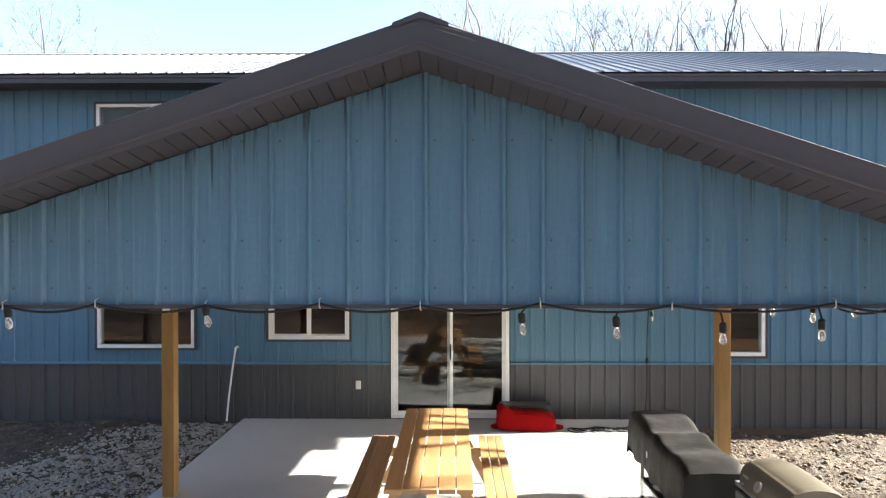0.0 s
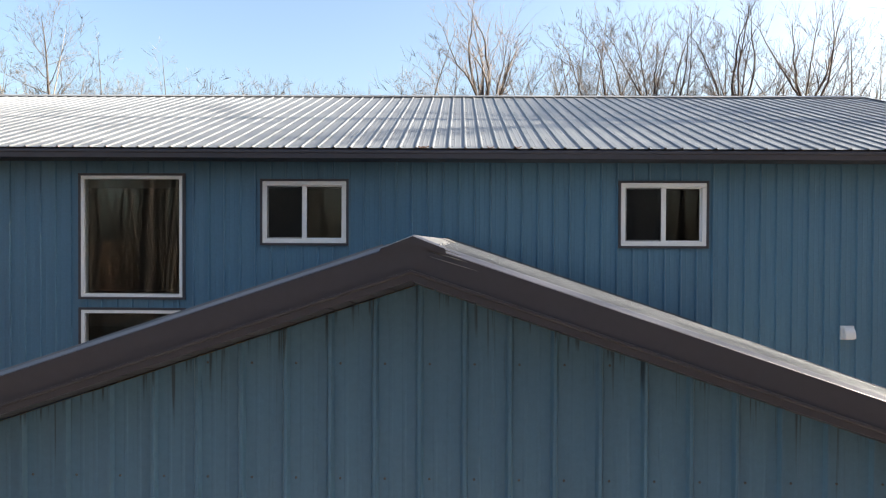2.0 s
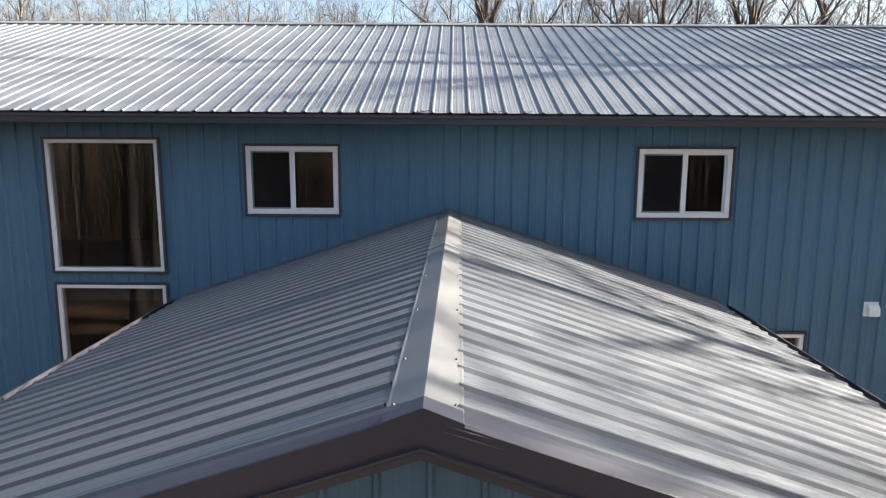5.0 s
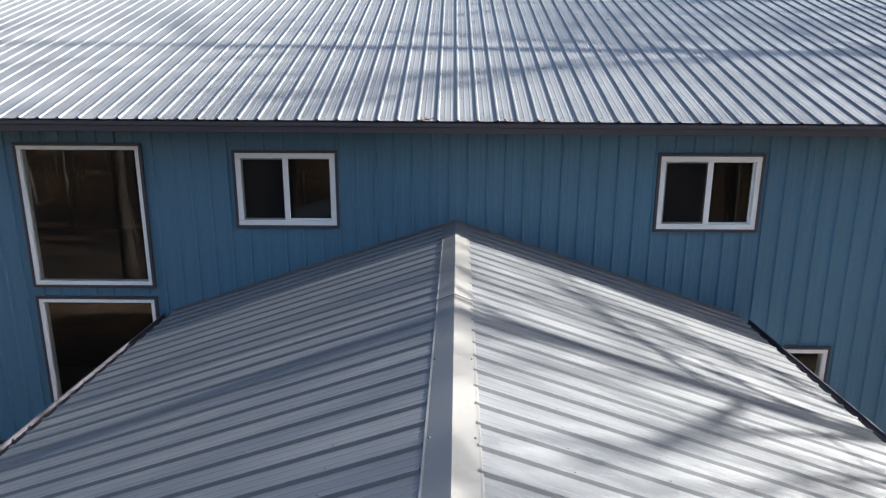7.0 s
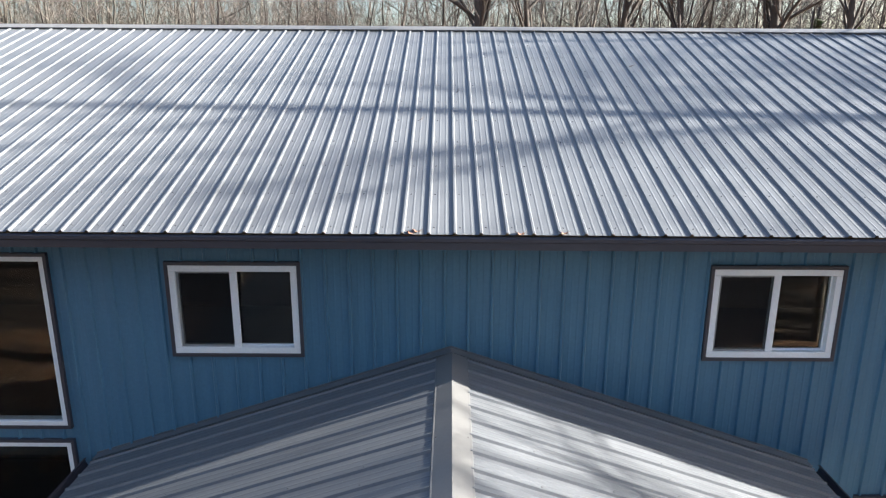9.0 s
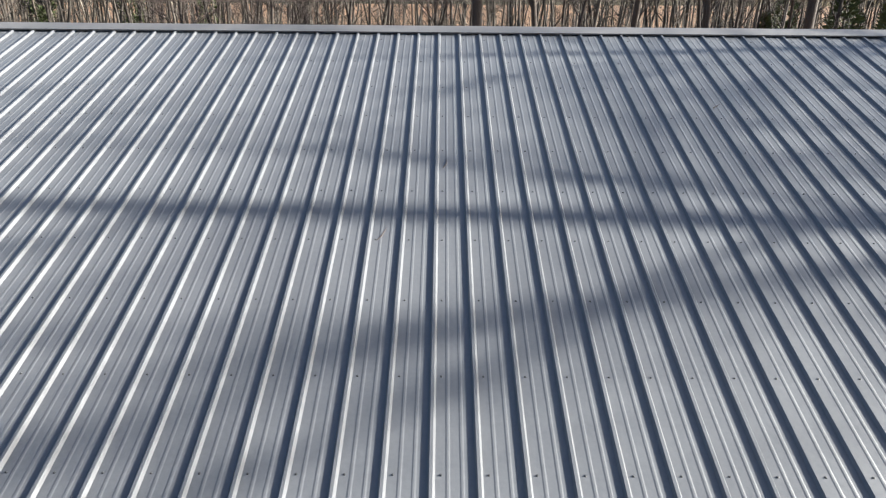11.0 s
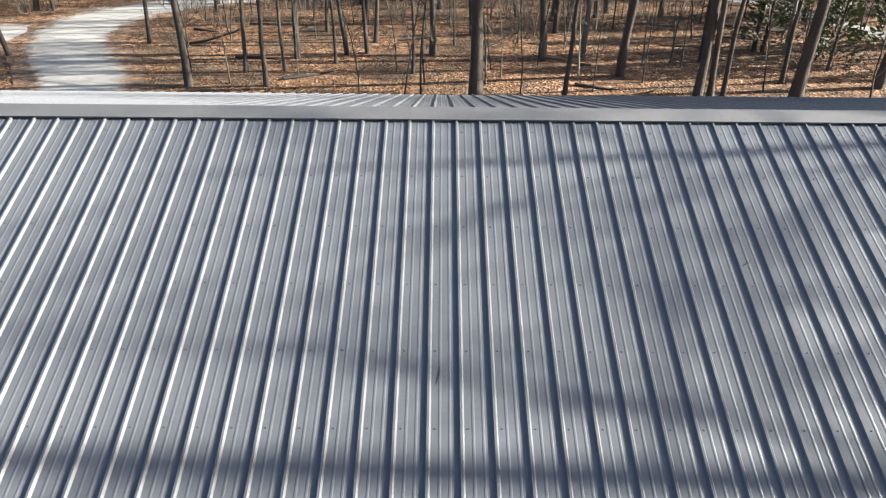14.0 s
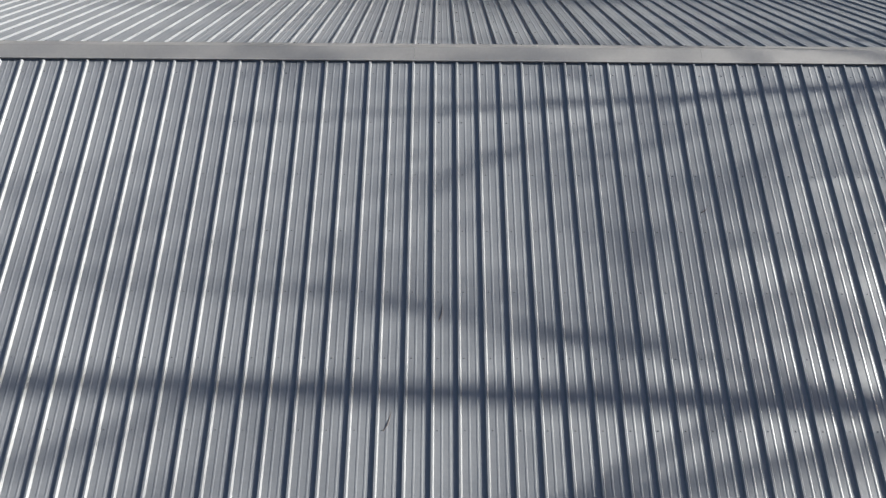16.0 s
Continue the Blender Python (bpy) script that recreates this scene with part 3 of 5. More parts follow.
    fb = [bm.verts.new((a, PORCH_Y + 0.03, z - 0.048)) for a, z in ring]
    for q in range(4):
        bm.faces.new((fa[q], fa[(q + 1) % 4], fb[(q + 1) % 4], fb[q]))
    part("soffit_backing", bm, TRIM, porch_roof)
    # eave trim along the side
    bm = bmesh.new()
    prism_y(bm, [(s * PORCH_HALF, PORCH_EAVE + 0.0), (s * (PORCH_HALF + 0.014), PORCH_EAVE - 0.01), (s * (PORCH_HALF + 0.014), PORCH_EAVE - 0.14), (s * PORCH_HALF, PORCH_EAVE - 0.14)], PORCH_FRONT + 0.014, -0.03)
    part("eave_trim", bm, TRIM, porch_roof, "dark brown steel eave trim")
    # open gutter along the eave
    bm = bmesh.new()
    o = s * (PORCH_HALF + 0.016)
    ring = [(o, PORCH_EAVE - 0.012), (o, PORCH_EAVE - 0.115), (o + s * 0.085, PORCH_EAVE - 0.115), (o + s * 0.115, PORCH_EAVE - 0.06), (o + s * 0.115, PORCH_EAVE - 0.016),
            (o + s * 0.098, PORCH_EAVE - 0.016), (o + s * 0.098, PORCH_EAVE - 0.02), (o + s * 0.111, PORCH_EAVE - 0.02), (o + s * 0.111, PORCH_EAVE - 0.058), (o + s * 0.082, PORCH_EAVE - 0.111), (o + s * 0.004, PORCH_EAVE - 0.111), (o + s * 0.004, PORCH_EAVE - 0.012)]
    prism_y(bm, ring, PORCH_FRONT + 0.02, -0.04)
    part("gutter", bm, TRIM, porch_roof, "dark brown open gutter")
    # flashing where the roof meets the house
    bm = bmesh.new()
    prism_y(bm, [(0, PORCH_RIDGE + 0.028), (s * PORCH_HALF, PORCH_EAVE + 0.028), (s * PORCH_HALF, PORCH_EAVE + 0.022), (0, PORCH_RIDGE + 0.022)], -0.14, -0.022)
    prism_y(bm, [(0, PORCH_RIDGE + 0.044), (s * PORCH_HALF, PORCH_EAVE + 0.044), (s * PORCH_HALF, PORCH_EAVE + 0.029), (0, PORCH_RIDGE + 0.029)], -0.034, -0.024)
    part("wall_flashing", bm, ROOF, porch_roof, "grey-brown steel wall flashing")

# timber skirt boards along the foot of the wall, where the ground lies lower
SKIRT = surface("weathered_skirt_wood", (0.105, 0.066, 0.04), (0.06, 0.037, 0.022), 1.5, (0.65, 0.85), 24, (0.3, 0.003), stretch=(0.7, 6, 6))
for k in range(3):
    a, b = 3.14 + (RIGHT - 3.14) * k / 3, 3.14 + (RIGHT - 3.14) * (k + 1) / 3
    boxpart("skirt_board", (a + 0.003, b - 0.003, -0.058, -0.020, -0.26, -0.135), SKIRT, wall_south, 0.004, "weathered timber skirt board")

# porch gable
porch_gable = thing("porch_gable", "ribbed blue steel gable over the patio", "wall", kind="structure")
gtop = lambda u: PORCH_RIDGE - 0.230 - abs(u) * PSLOPE
gm = axes_m((0, PORCH_Y, 0), (1, 0, 0), (0, 0, 1))
GE = 2.98
clad(porch_gable, "blue_sheet", gm, -GE, 0.0, lambda u: GABLE_LOW, gtop, STREAKED, (), -0.006)
clad(porch_gable, "blue_sheet", gm, 0.0, GE, lambda u: GABLE_LOW, gtop, STREAKED, (), -0.006)
bm = bmesh.new()
prism_y(bm, [(-GE, GABLE_LOW + 0.02), (GE, GABLE_LOW + 0.02), (GE, gtop(GE)), (0, gtop(0)), (-GE, gtop(-GE))], PORCH_Y + 0.03, PORCH_Y + 0.07)
part("gable_framing", bm, DARKWOOD, porch_gable)
boxpart("bottom_trim", (-GE, GE, PORCH_Y - 0.026, PORCH_Y + 0.1, GABLE_LOW - 0.02, GABLE_LOW + 0.004), TRIM, porch_gable, 0.004, "dark brown bottom trim")

# porch beams and posts
for s in (-1, 1):
    b = tagged(boxpart("beam", (s * 2.93 - 0.07, s * 2.93 + 0.07, PORCH_Y + 0.1, -0.03, 2.30, 2.58), POSTWOOD, None, 0.006), "timber beam along the open side of the patio roof", "beam", "patio beams")
    p = thing("post", "honey-coloured square timber post under the patio roof", "post", (-2.88 if s < 0 else 2.985, -3.2, 0), group="patio posts")
    boxpart("shaft", (-0.0645, 0.0645, -0.0645, 0.0645, 0.0, 2.30), POSTWOOD, p, 0.008)

# ---- patio slab, ground ----
bm = bmesh.new()
box(bm, -3.1, 3.12, -6.9, 0.02, -0.26, 0.0, 0.01)
slab = tagged(part("patio_slab", bm, CONCRETE), "smooth pale concrete patio slab under the porch", "patio", kind="structure")


def ground_z(x, y):
    """Nearly level by the house, gently rolling in the woods."""
    near = max(0.0, min(1.0, (max(abs(x + 1) - 11, abs(y - 5) - 13, 0)) / 25))
    part_of = lambda v: max(0.0, min(1.0, v))
    dip = 0.17 * part_of((x - 1.5) / 1.5) * part_of((16 - x) / 4) * part_of((y + 12) / 4) * part_of((6 - y) / 4)
    return -0.07 - dip + near * (0.9 * noise.noise((x * 0.03, y * 0.03, 1.7)) - 0.15)


bm = bmesh.new()
xs = sorted({*range(-60, 61, 2), *(s * v for v in (70, 85, 105, 140, 200, 300, 500, 900, 1600) for s in (-1, 1))})
ys = sorted({*range(-60, 121, 2), *(-70, -90, -130, -200, -350, -700, -1500, 140, 170, 220, 300, 500, 900, 1600)})
grid = {(x, y): bm.verts.new((x, y, ground_z(x, y))) for x in xs for y in ys}
for a, b in zip(xs, xs[1:]):
    for c, e in zip(ys, ys[1:]):
        bm.faces.new((grid[a, c], grid[b, c], grid[b, e], grid[a, e]))
ground = tagged(part("ground", bm, GROUND, None, "", True), "woodland floor covered in brown fallen leaves", "ground", kind="structure")


def ribbon(name, line, widths, lift, material, label, category):
    """A road laid on the ground along a line."""
    bm = bmesh.new()
    pts = [Vector((x, y, 0)) for x, y in line]
    fine, ws = [], []
    for i in range(len(pts) - 1):
        p0, p1, p2, p3 = pts[max(i - 1, 0)], pts[i], pts[i + 1], pts[min(i + 2, len(pts) - 1)]
        for k in range(10):
            t = k / 10
            fine.append(0.5 * ((2 * p1) + (p2 - p0) * t + (2 * p0 - 5 * p1 + 4 * p2 - p3) * t * t + (3 * p1 - p0 - 3 * p2 + p3) * t ** 3))
            ws.append(widths[i] * (1 - t) + widths[i + 1] * t)
    rows, edges = [], []
    for i, p in enumerate(fine):
        d = (fine[min(i + 1, len(fine) - 1)] - fine[max(i - 1, 0)]).normalized()
        side = Vector((d.y, -d.x, 0))
        row = []
        for k in range(-4, 5):
            w = ws[i] / 2 * k / 4
            if abs(k) == 4:
                w *= 1 + 0.2 * noise.noise((i * 0.35, k, 3.0))
            q = p + side * w
            row.append(bm.verts.new((q.x, q.y, ground_z(q.x, q.y) + lift + 0.02 * (1 - (k / 4) ** 2))))
            edges.append(abs(k) / 4)
        rows.append(row)
    for a, b in zip(rows, rows[1:]):
        for k in range(8):
            bm.faces.new((a[k], a[k + 1], b[k + 1], b[k]))
    ob = tagged(part(name, bm, material, None, "", True), label, category, kind="structure")
    ob.data.attributes.new("edge", "FLOAT", "POINT").data.foreach_set("value", edges)
    return ob


ribbon("road", [(-15, 14), (-15, 20), (-15.6, 27.8), (-17.7, 31.8), (-19.5, 35.5), (-19.4, 39), (-16.6, 42.2), (-12.8, 44.3), (-7.2, 47.5), (0.1, 49.2), (12, 50.5), (25, 50.5), (45, 53), (80, 58)],
       [8, 7, 5.4, 5.4, 6, 6, 4.4, 3.0, 2.1, 1.6, 1.3, 1.2, 1.6, 2.4], 0.045, GRAVELROAD, "pale gravel drive curving through the woods", "drive")
ribbon("road", [(-17.5, 35.6), (-22, 36.2), (-28, 35.6), (-42, 33)], [4.5, 5.4, 5.4, 5.4], 0.03, GRAVELROAD, "pale gravel drive branching into the woods", "drive")
ribbon("road", [(17, 49.5), (21.6, 44.8), (23.6, 40.5), (26, 35), (30, 27)], [1.8, 2.0, 2.2, 2.4, 3.0], 0.03, GRAVELROAD, "narrow pale gravel track among the trees", "track")

# ---- windows and patio door ----
def rect_frame(bm, x0, x1, z0, z1, w, y0, y1, bevel=0.004):
    box(bm, x0, x1, y0, y1, z1 - w, z1, bevel)
    box(bm, x0, x1, y0, y1, z0, z0 + w, bevel)
    box(bm, x0, x0 + w, y0, y1, z0 + w + 0.0005, z1 - w - 0.0005, bevel)
    box(bm, x1 - w, x1, y0, y1, z0 + w + 0.0005, z1 - w - 0.0005, bevel)


def pane(parent, x0, x1, z0, z1, y):
    p = boxpart("pane", (x0, x1, y - 0.003, y + 0.003, z0, z1), GLASS, parent)
    p.visible_shadow = False
    return p


def window(n, o, slider, w, label, screened=False):
    x0, x1, z0, z1 = o
    root = thing("window_%d" % n, label, "window", kind="structure")
    bm = bmesh.new()
    rect_frame(bm, x0 - 0.035, x1 + 0.035, z0 - 0.035, z1 + 0.035, 0.0348, -0.032, 0.03)
    part("outer_trim", bm, TRIM, root, "dark brown steel trim")
    bm = bmesh.new()
    rect_frame(bm, x0, x1, z0, z1, w, -0.026, 0.10, 0.006)
    part("window_frame", bm, WHITE, root)
    if slider:
        mid = (x0 + x1) / 2
        for a, b, y, sw in ((x0 + w, mid + 0.03, 0.010, 0.022), (mid - 0.03, x1 - w, 0.044, 0.016)):
            bm = bmesh.new()
            rect_frame(bm, a, b, z0 + w, z1 - w, sw, y - 0.014, y + 0.014, 0.003)
            if a < mid - 0.1:
                box(bm, mid - 0.034, mid + 0.034, y - 0.024, y - 0.0145, z0 + w, z1 - w, 0.003)
            sash = part("sash", bm, WHITE, root, "white sliding sash")
            pane(sash, a + sw, b - sw, z0 + w + sw, z1 - w - sw, y)
        if screened:
            boxpart("insect_screen", (x0 + w + 0.004, mid - 0.036, -0.012, -0.010, z0 + w + 0.004, z1 - w - 0.004), SCREEN, root, 0, "fine dark insect mesh").visible_shadow = False
    else:
        pane(root, x0 + w, x1 - w, z0 + w, z1 - w, 0.02)
    return root


window(1, OPENINGS[0], False, 0.048, "large fixed window in a white vinyl frame")
window(2, OPENINGS[1], False, 0.048, "large fixed window in a white vinyl frame")
window(3, OPENINGS[2], True, 0.062, "white vinyl sliding window with a half screen", True)
window(4, OPENINGS[3], True, 0.062, "white vinyl sliding window with a half screen", True)
window(5, OPENINGS[4], True, 0.062, "white vinyl sliding window with two panes")
window(6, OPENINGS[5], False, 0.055, "narrow fixed window in a white vinyl frame")

door = thing("door_1", "closed sliding glass patio door in a white frame", "door", kind="structure")
x0, x1, z0, z1 = OPENINGS[6]
bm = bmesh.new()
rect_frame(bm, x0, x1, z0, z1, 0.062, -0.035, 0.11, 0.006)
part("door_frame", bm, WHITE, door)
for a, b, y in ((x0 + 0.063, 0.135, 0.0), (0.05, x1 - 0.063, 0.05)):
    bm = bmesh.new()
    rect_frame(bm, a, b, z0 + 0.063, z1 - 0.063, 0.045, y - 0.018, y + 0.018, 0.004)
    panel = part("door_panel", bm, WHITE, door, "white framed sliding panel")
    pane(panel, a + 0.045, b - 0.045, z0 + 0.108, z1 - 0.108, y)
bm = bmesh.new()
tube(bm, [(0.1, -0.02, 0.92), (0.1, -0.05, 0.95), (0.1, -0.05, 1.12), (0.1, -0.02, 1.15)], 0.011, 8)
part("door_handle", bm, BLACKPL, door, "dark pull handle")

# ---- small fittings on the wall ----
outlet = thing("outlet", "small white outdoor outlet cover on the charcoal wainscot", "outlet", (-1.315, -0.012, 0.528))
boxpart("cover", (-0.04, 0.04, -0.03, 0.0, -0.065, 0.065), WHITE, outlet, 0.008)
boxpart("lid", (-0.032, 0.032, -0.044, -0.0305, -0.055, 0.05), WHITE, outlet, 0.008)
vent = thing("vent_hood", "white plastic dryer vent hood on the blue wall", "vent", (5.755, -0.01, 2.63))
boxpart("flange", (-0.095, 0.095, -0.028, 0.0, -0.10, 0.10), WHITE, vent, 0.006)
bm = bmesh.new()
prof = [(-0.029, 0.085), (-0.075, 0.07), (-0.115, 0.02), (-0.125, -0.08), (-0.029, -0.085)]
a = [bm.verts.new((-0.075, y, z)) for y, z in prof]
b = [bm.verts.new((0.075, y, z)) for y, z in prof]
bm.faces.new(a), bm.faces.new(b[::-1])
for i in range(5):
    bm.faces.new((a[i], a[(i + 1) % 5], b[(i + 1) % 5], b[i]))
bmesh.ops.bevel(bm, geom=bm.edges[:], offset=0.01, segments=2, affect="EDGES")
part("hood", bm, WHITE, vent)
pipe = thing("pipe", "thin white plastic pipe leaning on the charcoal wall", "pipe", (0, 0, 0))
bm = bmesh.new()
tube(bm, [(-3.31, -0.15, 0.0), (-3.285, -0.11, 0.36), (-3.25, -0.075, 0.72), (-3.205, -0.05, 1.065)], 0.014, 10)
part("tube", bm, WHITE, pipe)
bm = bmesh.new()
tube(bm, [(-3.206, -0.052, 1.06), (-3.200, -0.046, 1.10), (-3.184, -0.046, 1.113), (-3.155, -0.046, 1.113)], 0.019, 10)
part("elbow", bm, WHITE, pipe, "white elbow fitting")

# ---- picnic table ----
table = thing("picnic_table", "honey-stained wooden picnic table with attached benches", "picnic table", (-0.045, -3.74, 0))
L0, L1 = -1.33, 1.33


def board(parent, name, x0, x1, y0, y1, z0, z1):
    return boxpart(name, (x0, x1, y0, y1, z0, z1), TABLEWOOD, parent, 0.005)


top = thing("tabletop", "", "")
top.parent = table
w = 0.72 / 5
for k in range(5):
    board(top, "board", -0.36 + k * w + 0.005, -0.36 + (k + 1) * w - 0.005, L0 + 0.006 * (k % 2), L1 - 0.005 * (k % 3), 0.712, 0.75)
for s in (-1, 1):
    bench = thing("bench", "", "")
    bench.parent = table
    for k in range(3):
        x = s * 0.62 + (k - 1) * 0.094
        board(bench, "board", x - 0.043, x + 0.043, L0 + 0.05 + 0.005 * k, L1 - 0.03, 0.405, 0.44)
for y in (-0.92, 0.92):
    board(table, "bench_beam", -0.76, 0.76, y - 0.019, y + 0.019, 0.31, 0.404)
    board(table, "top_cleat", -0.34, 0.34, y - 0.019, y + 0.019, 0.62, 0.711)
    for s in (-1, 1):
        bm = bmesh.new()
        m = Matrix.Translation((s * 0.40, y + 0.04, 0.355)) @ Matrix.Rotation(radians(-s * 27), 4, "Y")
        box(bm, -0.045, 0.045, -0.019, 0.019, -0.395, 0.39, 0.005, m)
        part("leg", bm, TABLEWOOD, table)
board(table, "centre_cleat", -0.34, 0.34, -0.019, 0.019, 0.672, 0.711)
for s in (-1, 1):
    bm = bmesh.new()
    m = Matrix.Translation((0, s * 0.56, 0.5)) @ Matrix.Rotation(radians(s * 52), 4, "X")
    box(bm, -0.03, 0.03, -0.019, 0.019, -0.3, 0.3, 0.004, m)
    part("brace", bm, TABLEWOOD, table)

# ---- covered grill ----
COVER = surface("black_grill_cover", (0.013, 0.0127, 0.0123), (0.008, 0.0078, 0.0075), 2.0, (0.5, 0.68), 14, (0.6, 0.012), spec=0.12)
weave = next(n for n in COVER.node_tree.nodes if n.type == "BSDF_PRINCIPLED")
weave.inputs["Sheen Weight"].default_value = 0.05
weave.inputs["Sheen Roughness"].default_value = 0.35
STEEL = surface("brushed_steel", (0.5, 0.5, 0.49), (0.4, 0.4, 0.4), 3.0, (0.3, 0.45), 60, (0.1, 0.001), metal=0.8)
HOOD = surface("tan_hood_enamel", (0.108, 0.095, 0.07), (0.084, 0.073, 0.054), 2.0, (0.35, 0.5), 40, (0.05, 0.001))
grill = thing("covered_grill", "long gas grill under a draped black cover on the patio", "grill", (2.32, -3.9, 0))
bm = bmesh.new()
rows = []
ny, nx = 34, 26
for i in range(ny + 1):
    v = i / ny
    y = -0.88 + 1.76 * v
    crest = 0.835 + 0.06 * v + 0.035 * math.exp(-((v - 0.85) / 0.12) ** 2) - 0.03 * math.exp(-((v - 0.62) / 0.07) ** 2) - 0.025 * math.exp(-((v - 0.3) / 0.1) ** 2) + 0.012 * math.sin(v * 11) + 0.022 * math.exp(-((v - 0.5) / 0.035) ** 2) + 0.02 * math.exp(-((v - 0.96) / 0.03) ** 2)
    endfall = 0.05 * (abs(2 * v - 1) ** 16)
    hem = 0.36 + 0.12 * v + 0.03 * math.sin(v * 21)
    row = []
    for j in range(nx + 1):
        u = j / nx * 2 - 1
        a = abs(u)
        if a < 0.62:
            x = u / 0.62 * 0.255
            z = crest - endfall - 0.022 * (a / 0.62) ** 12 + 0.010 * noise.noise((x * 8, y * 5, 2.0))
        else:
            f = (a - 0.62) / 0.38
            x = math.copysign(0.262 + 0.02 * math.sin(f * 2.2) + 0.014 * f * noise.noise((y * 9, f * 3, 5.0)), u)
            z = (crest - endfall - 0.026) * (1 - f) + hem * f
        row.append(bm.verts.new((x, y + 0.010 * noise.noise((x * 5, y * 5, 8.0)), z)))
    rows.append(row)
for a, b in zip(rows, rows[1:]):
    for j in range(nx):
        bm.faces.new((a[j], a[j + 1], b[j + 1], b[j]))
for row, s in ((rows[0], -1), (rows[-1], 1)):
    low = [bm.verts.new((v.co.x * 1.02, v.co.y + s * (0.02 + 0.01 * math.sin(j)), min(v.co.z, 0.42 + 0.02 * math.sin(j * 1.7)))) for j, v in enumerate(row)]
    top = [bm.verts.new(v.co) for v in row]
    for j in range(nx):
        bm.faces.new((top[j], top[j + 1], low[j + 1], low[j]))
part("cover", bm, COVER, grill, "draped black vinyl cover", True)
for x in (-0.2, 0.2):
    for y in (-0.72, 0.62):
        leg = boxpart("leg", (x - 0.018, x + 0.018, y - 0.018, y + 0.018, 0.03, 0.7), STEEL, grill, 0.004)
        bm = bmesh.new()
        tube(bm, [(x - 0.014, y, 0.03), (x + 0.014, y, 0.03)], 0.03, 12)
        part("caster", bm, BLACKPL, grill, "black caster")
    boxpart("rail", (x - 0.012, x + 0.012, -0.7, 0.6, 0.20, 0.235), STEEL, grill, 0.003)
boxpart("shelf", (-0.2, 0.2, -0.7, 0.6, 0.237, 0.25), BLACKPL, grill, 0.003)
boxpart("firebox", (-0.2, 0.2, -0.7, 0.55, 0.55, 0.74), BLACKPL, grill, 0.01)
boxpart("buckle", (-0.296, -0.286, 0.12, 0.135, 0.60, 0.66), WHITE, grill, 0.002, "small pale buckle")

# ---- second grill with a tan hood ----
g2 = thing("grill", "gas grill with a tan hood, partly worn, beside the dirt", "grill", (2.66, -5.33, 0))
bm = bmesh.new()
rows = []
for i in range(13):
    y = -0.36 + 0.72 * i / 12
    row = []
    for j in range(41):
        t = math.pi * j / 40
        x, z = -0.235 * math.cos(t), 0.75 + 0.235 * math.sin(t) ** 0.48
        if t < 0.9:
            x -= 0.01
        sh = 1 - 0.04 * (abs(i - 6) / 6) ** 8
        row.append(bm.verts.new((x * sh, y, 0.75 + (z - 0.75) * sh)))
    rows.append(row)
for a, b in zip(rows, rows[1:]):
    for j in range(40):
        bm.faces.new((a[j], a[j + 1], b[j + 1], b[j]))
bm.faces.new(rows[0][::-1]), bm.faces.new(rows[-1])
hood = part("hood", bm, HOOD, g2, "tan enamelled hood", False)
bm = bmesh.new()
tube(bm, [(-0.245, 0.0, 0.87), (-0.262, 0.0, 0.878)], [0.042, 0.042], 20)
part("temperature_gauge", bm, STEEL, hood, "round silver temperature gauge")
boxpart("badge", (-0.252, -0.242, 0.17, 0.26, 0.865, 0.885), STEEL, hood, 0.002, "small metal badge")
bm = bmesh.new()
tube(bm, [(-0.235, -0.28, 0.80), (-0.285, -0.28, 0.80), (-0.29, -0.26, 0.80), (-0.29, 0.26, 0.80), (-0.285, 0.28, 0.80), (-0.235, 0.28, 0.80)], 0.012, 8)
part("hood_handle", bm, STEEL, hood, "steel bar handle")
boxpart("firebox", (-0.24, 0.24, -0.37, 0.37, 0.55, 0.745), BLACKPL, g2, 0.012)
for s in (-1, 1):
    boxpart("side_shelf", (-0.2, 0.2, s * 0.50 - 0.125, s * 0.50 + 0.125, 0.70, 0.735), STEEL, g2, 0.008, "pale metal side shelf")
boxpart("control_panel", (-0.27, -0.241, -0.36, 0.36, 0.60, 0.72), STEEL, g2, 0.006)
for k in (-0.22, 0.0, 0.22):
    bm = bmesh.new()
    tube(bm, [(-0.27, k, 0.66), (-0.305, k, 0.66)], [0.024, 0.02], 14)
    part("knob", bm, BLACKPL, g2)
for x in (-0.2, 0.2):
    for y in (-0.34, 0.34):
        boxpart("leg", (x - 0.016, x + 0.016, y - 0.016, y + 0.016, 0.0, 0.549), BLACKPL, g2, 0.003)

# ---- red bag, folded board, black cables ----
RED = surface("red_fabric", (0.21, 0.001, 0.002), (0.13, 0.0006, 0.001), 4, (0.8, 0.95), 60, (0.5, 0.004), spec=0.1)
bag = thing("bag", "slumped red fabric carry bag on the concrete", "bag", (1.2, -0.52, 0))
bm = bmesh.new()
bmesh.ops.create_icosphere(bm, subdivisions=4, radius=1.0)
for v in bm.verts:
    x, y, z = v.co
    p = 0.38
    sx, sy, sz = (math.copysign(abs(c) ** p, c) for c in (x, y, z))
    tall = 0.150 - 0.03 * x + 0.035 * math.exp(-((x + 0.75) / 0.25) ** 2)
    q = Vector((sx * 0.40 * (1.06 - 0.12 * z), sy * 0.17 * (1.1 - 0.25 * z), max(0.0, (sz + 0.97) * tall * 0.94)))
    n3 = noise.noise_vector((q.x * 7, q.y * 7, q.z * 9)) * 0.022
    v.co = Vector((q.x + n3.x, q.y + n3.y, max(0.0, q.z + n3.z)))
part("body", bm, RED, bag, "", True)
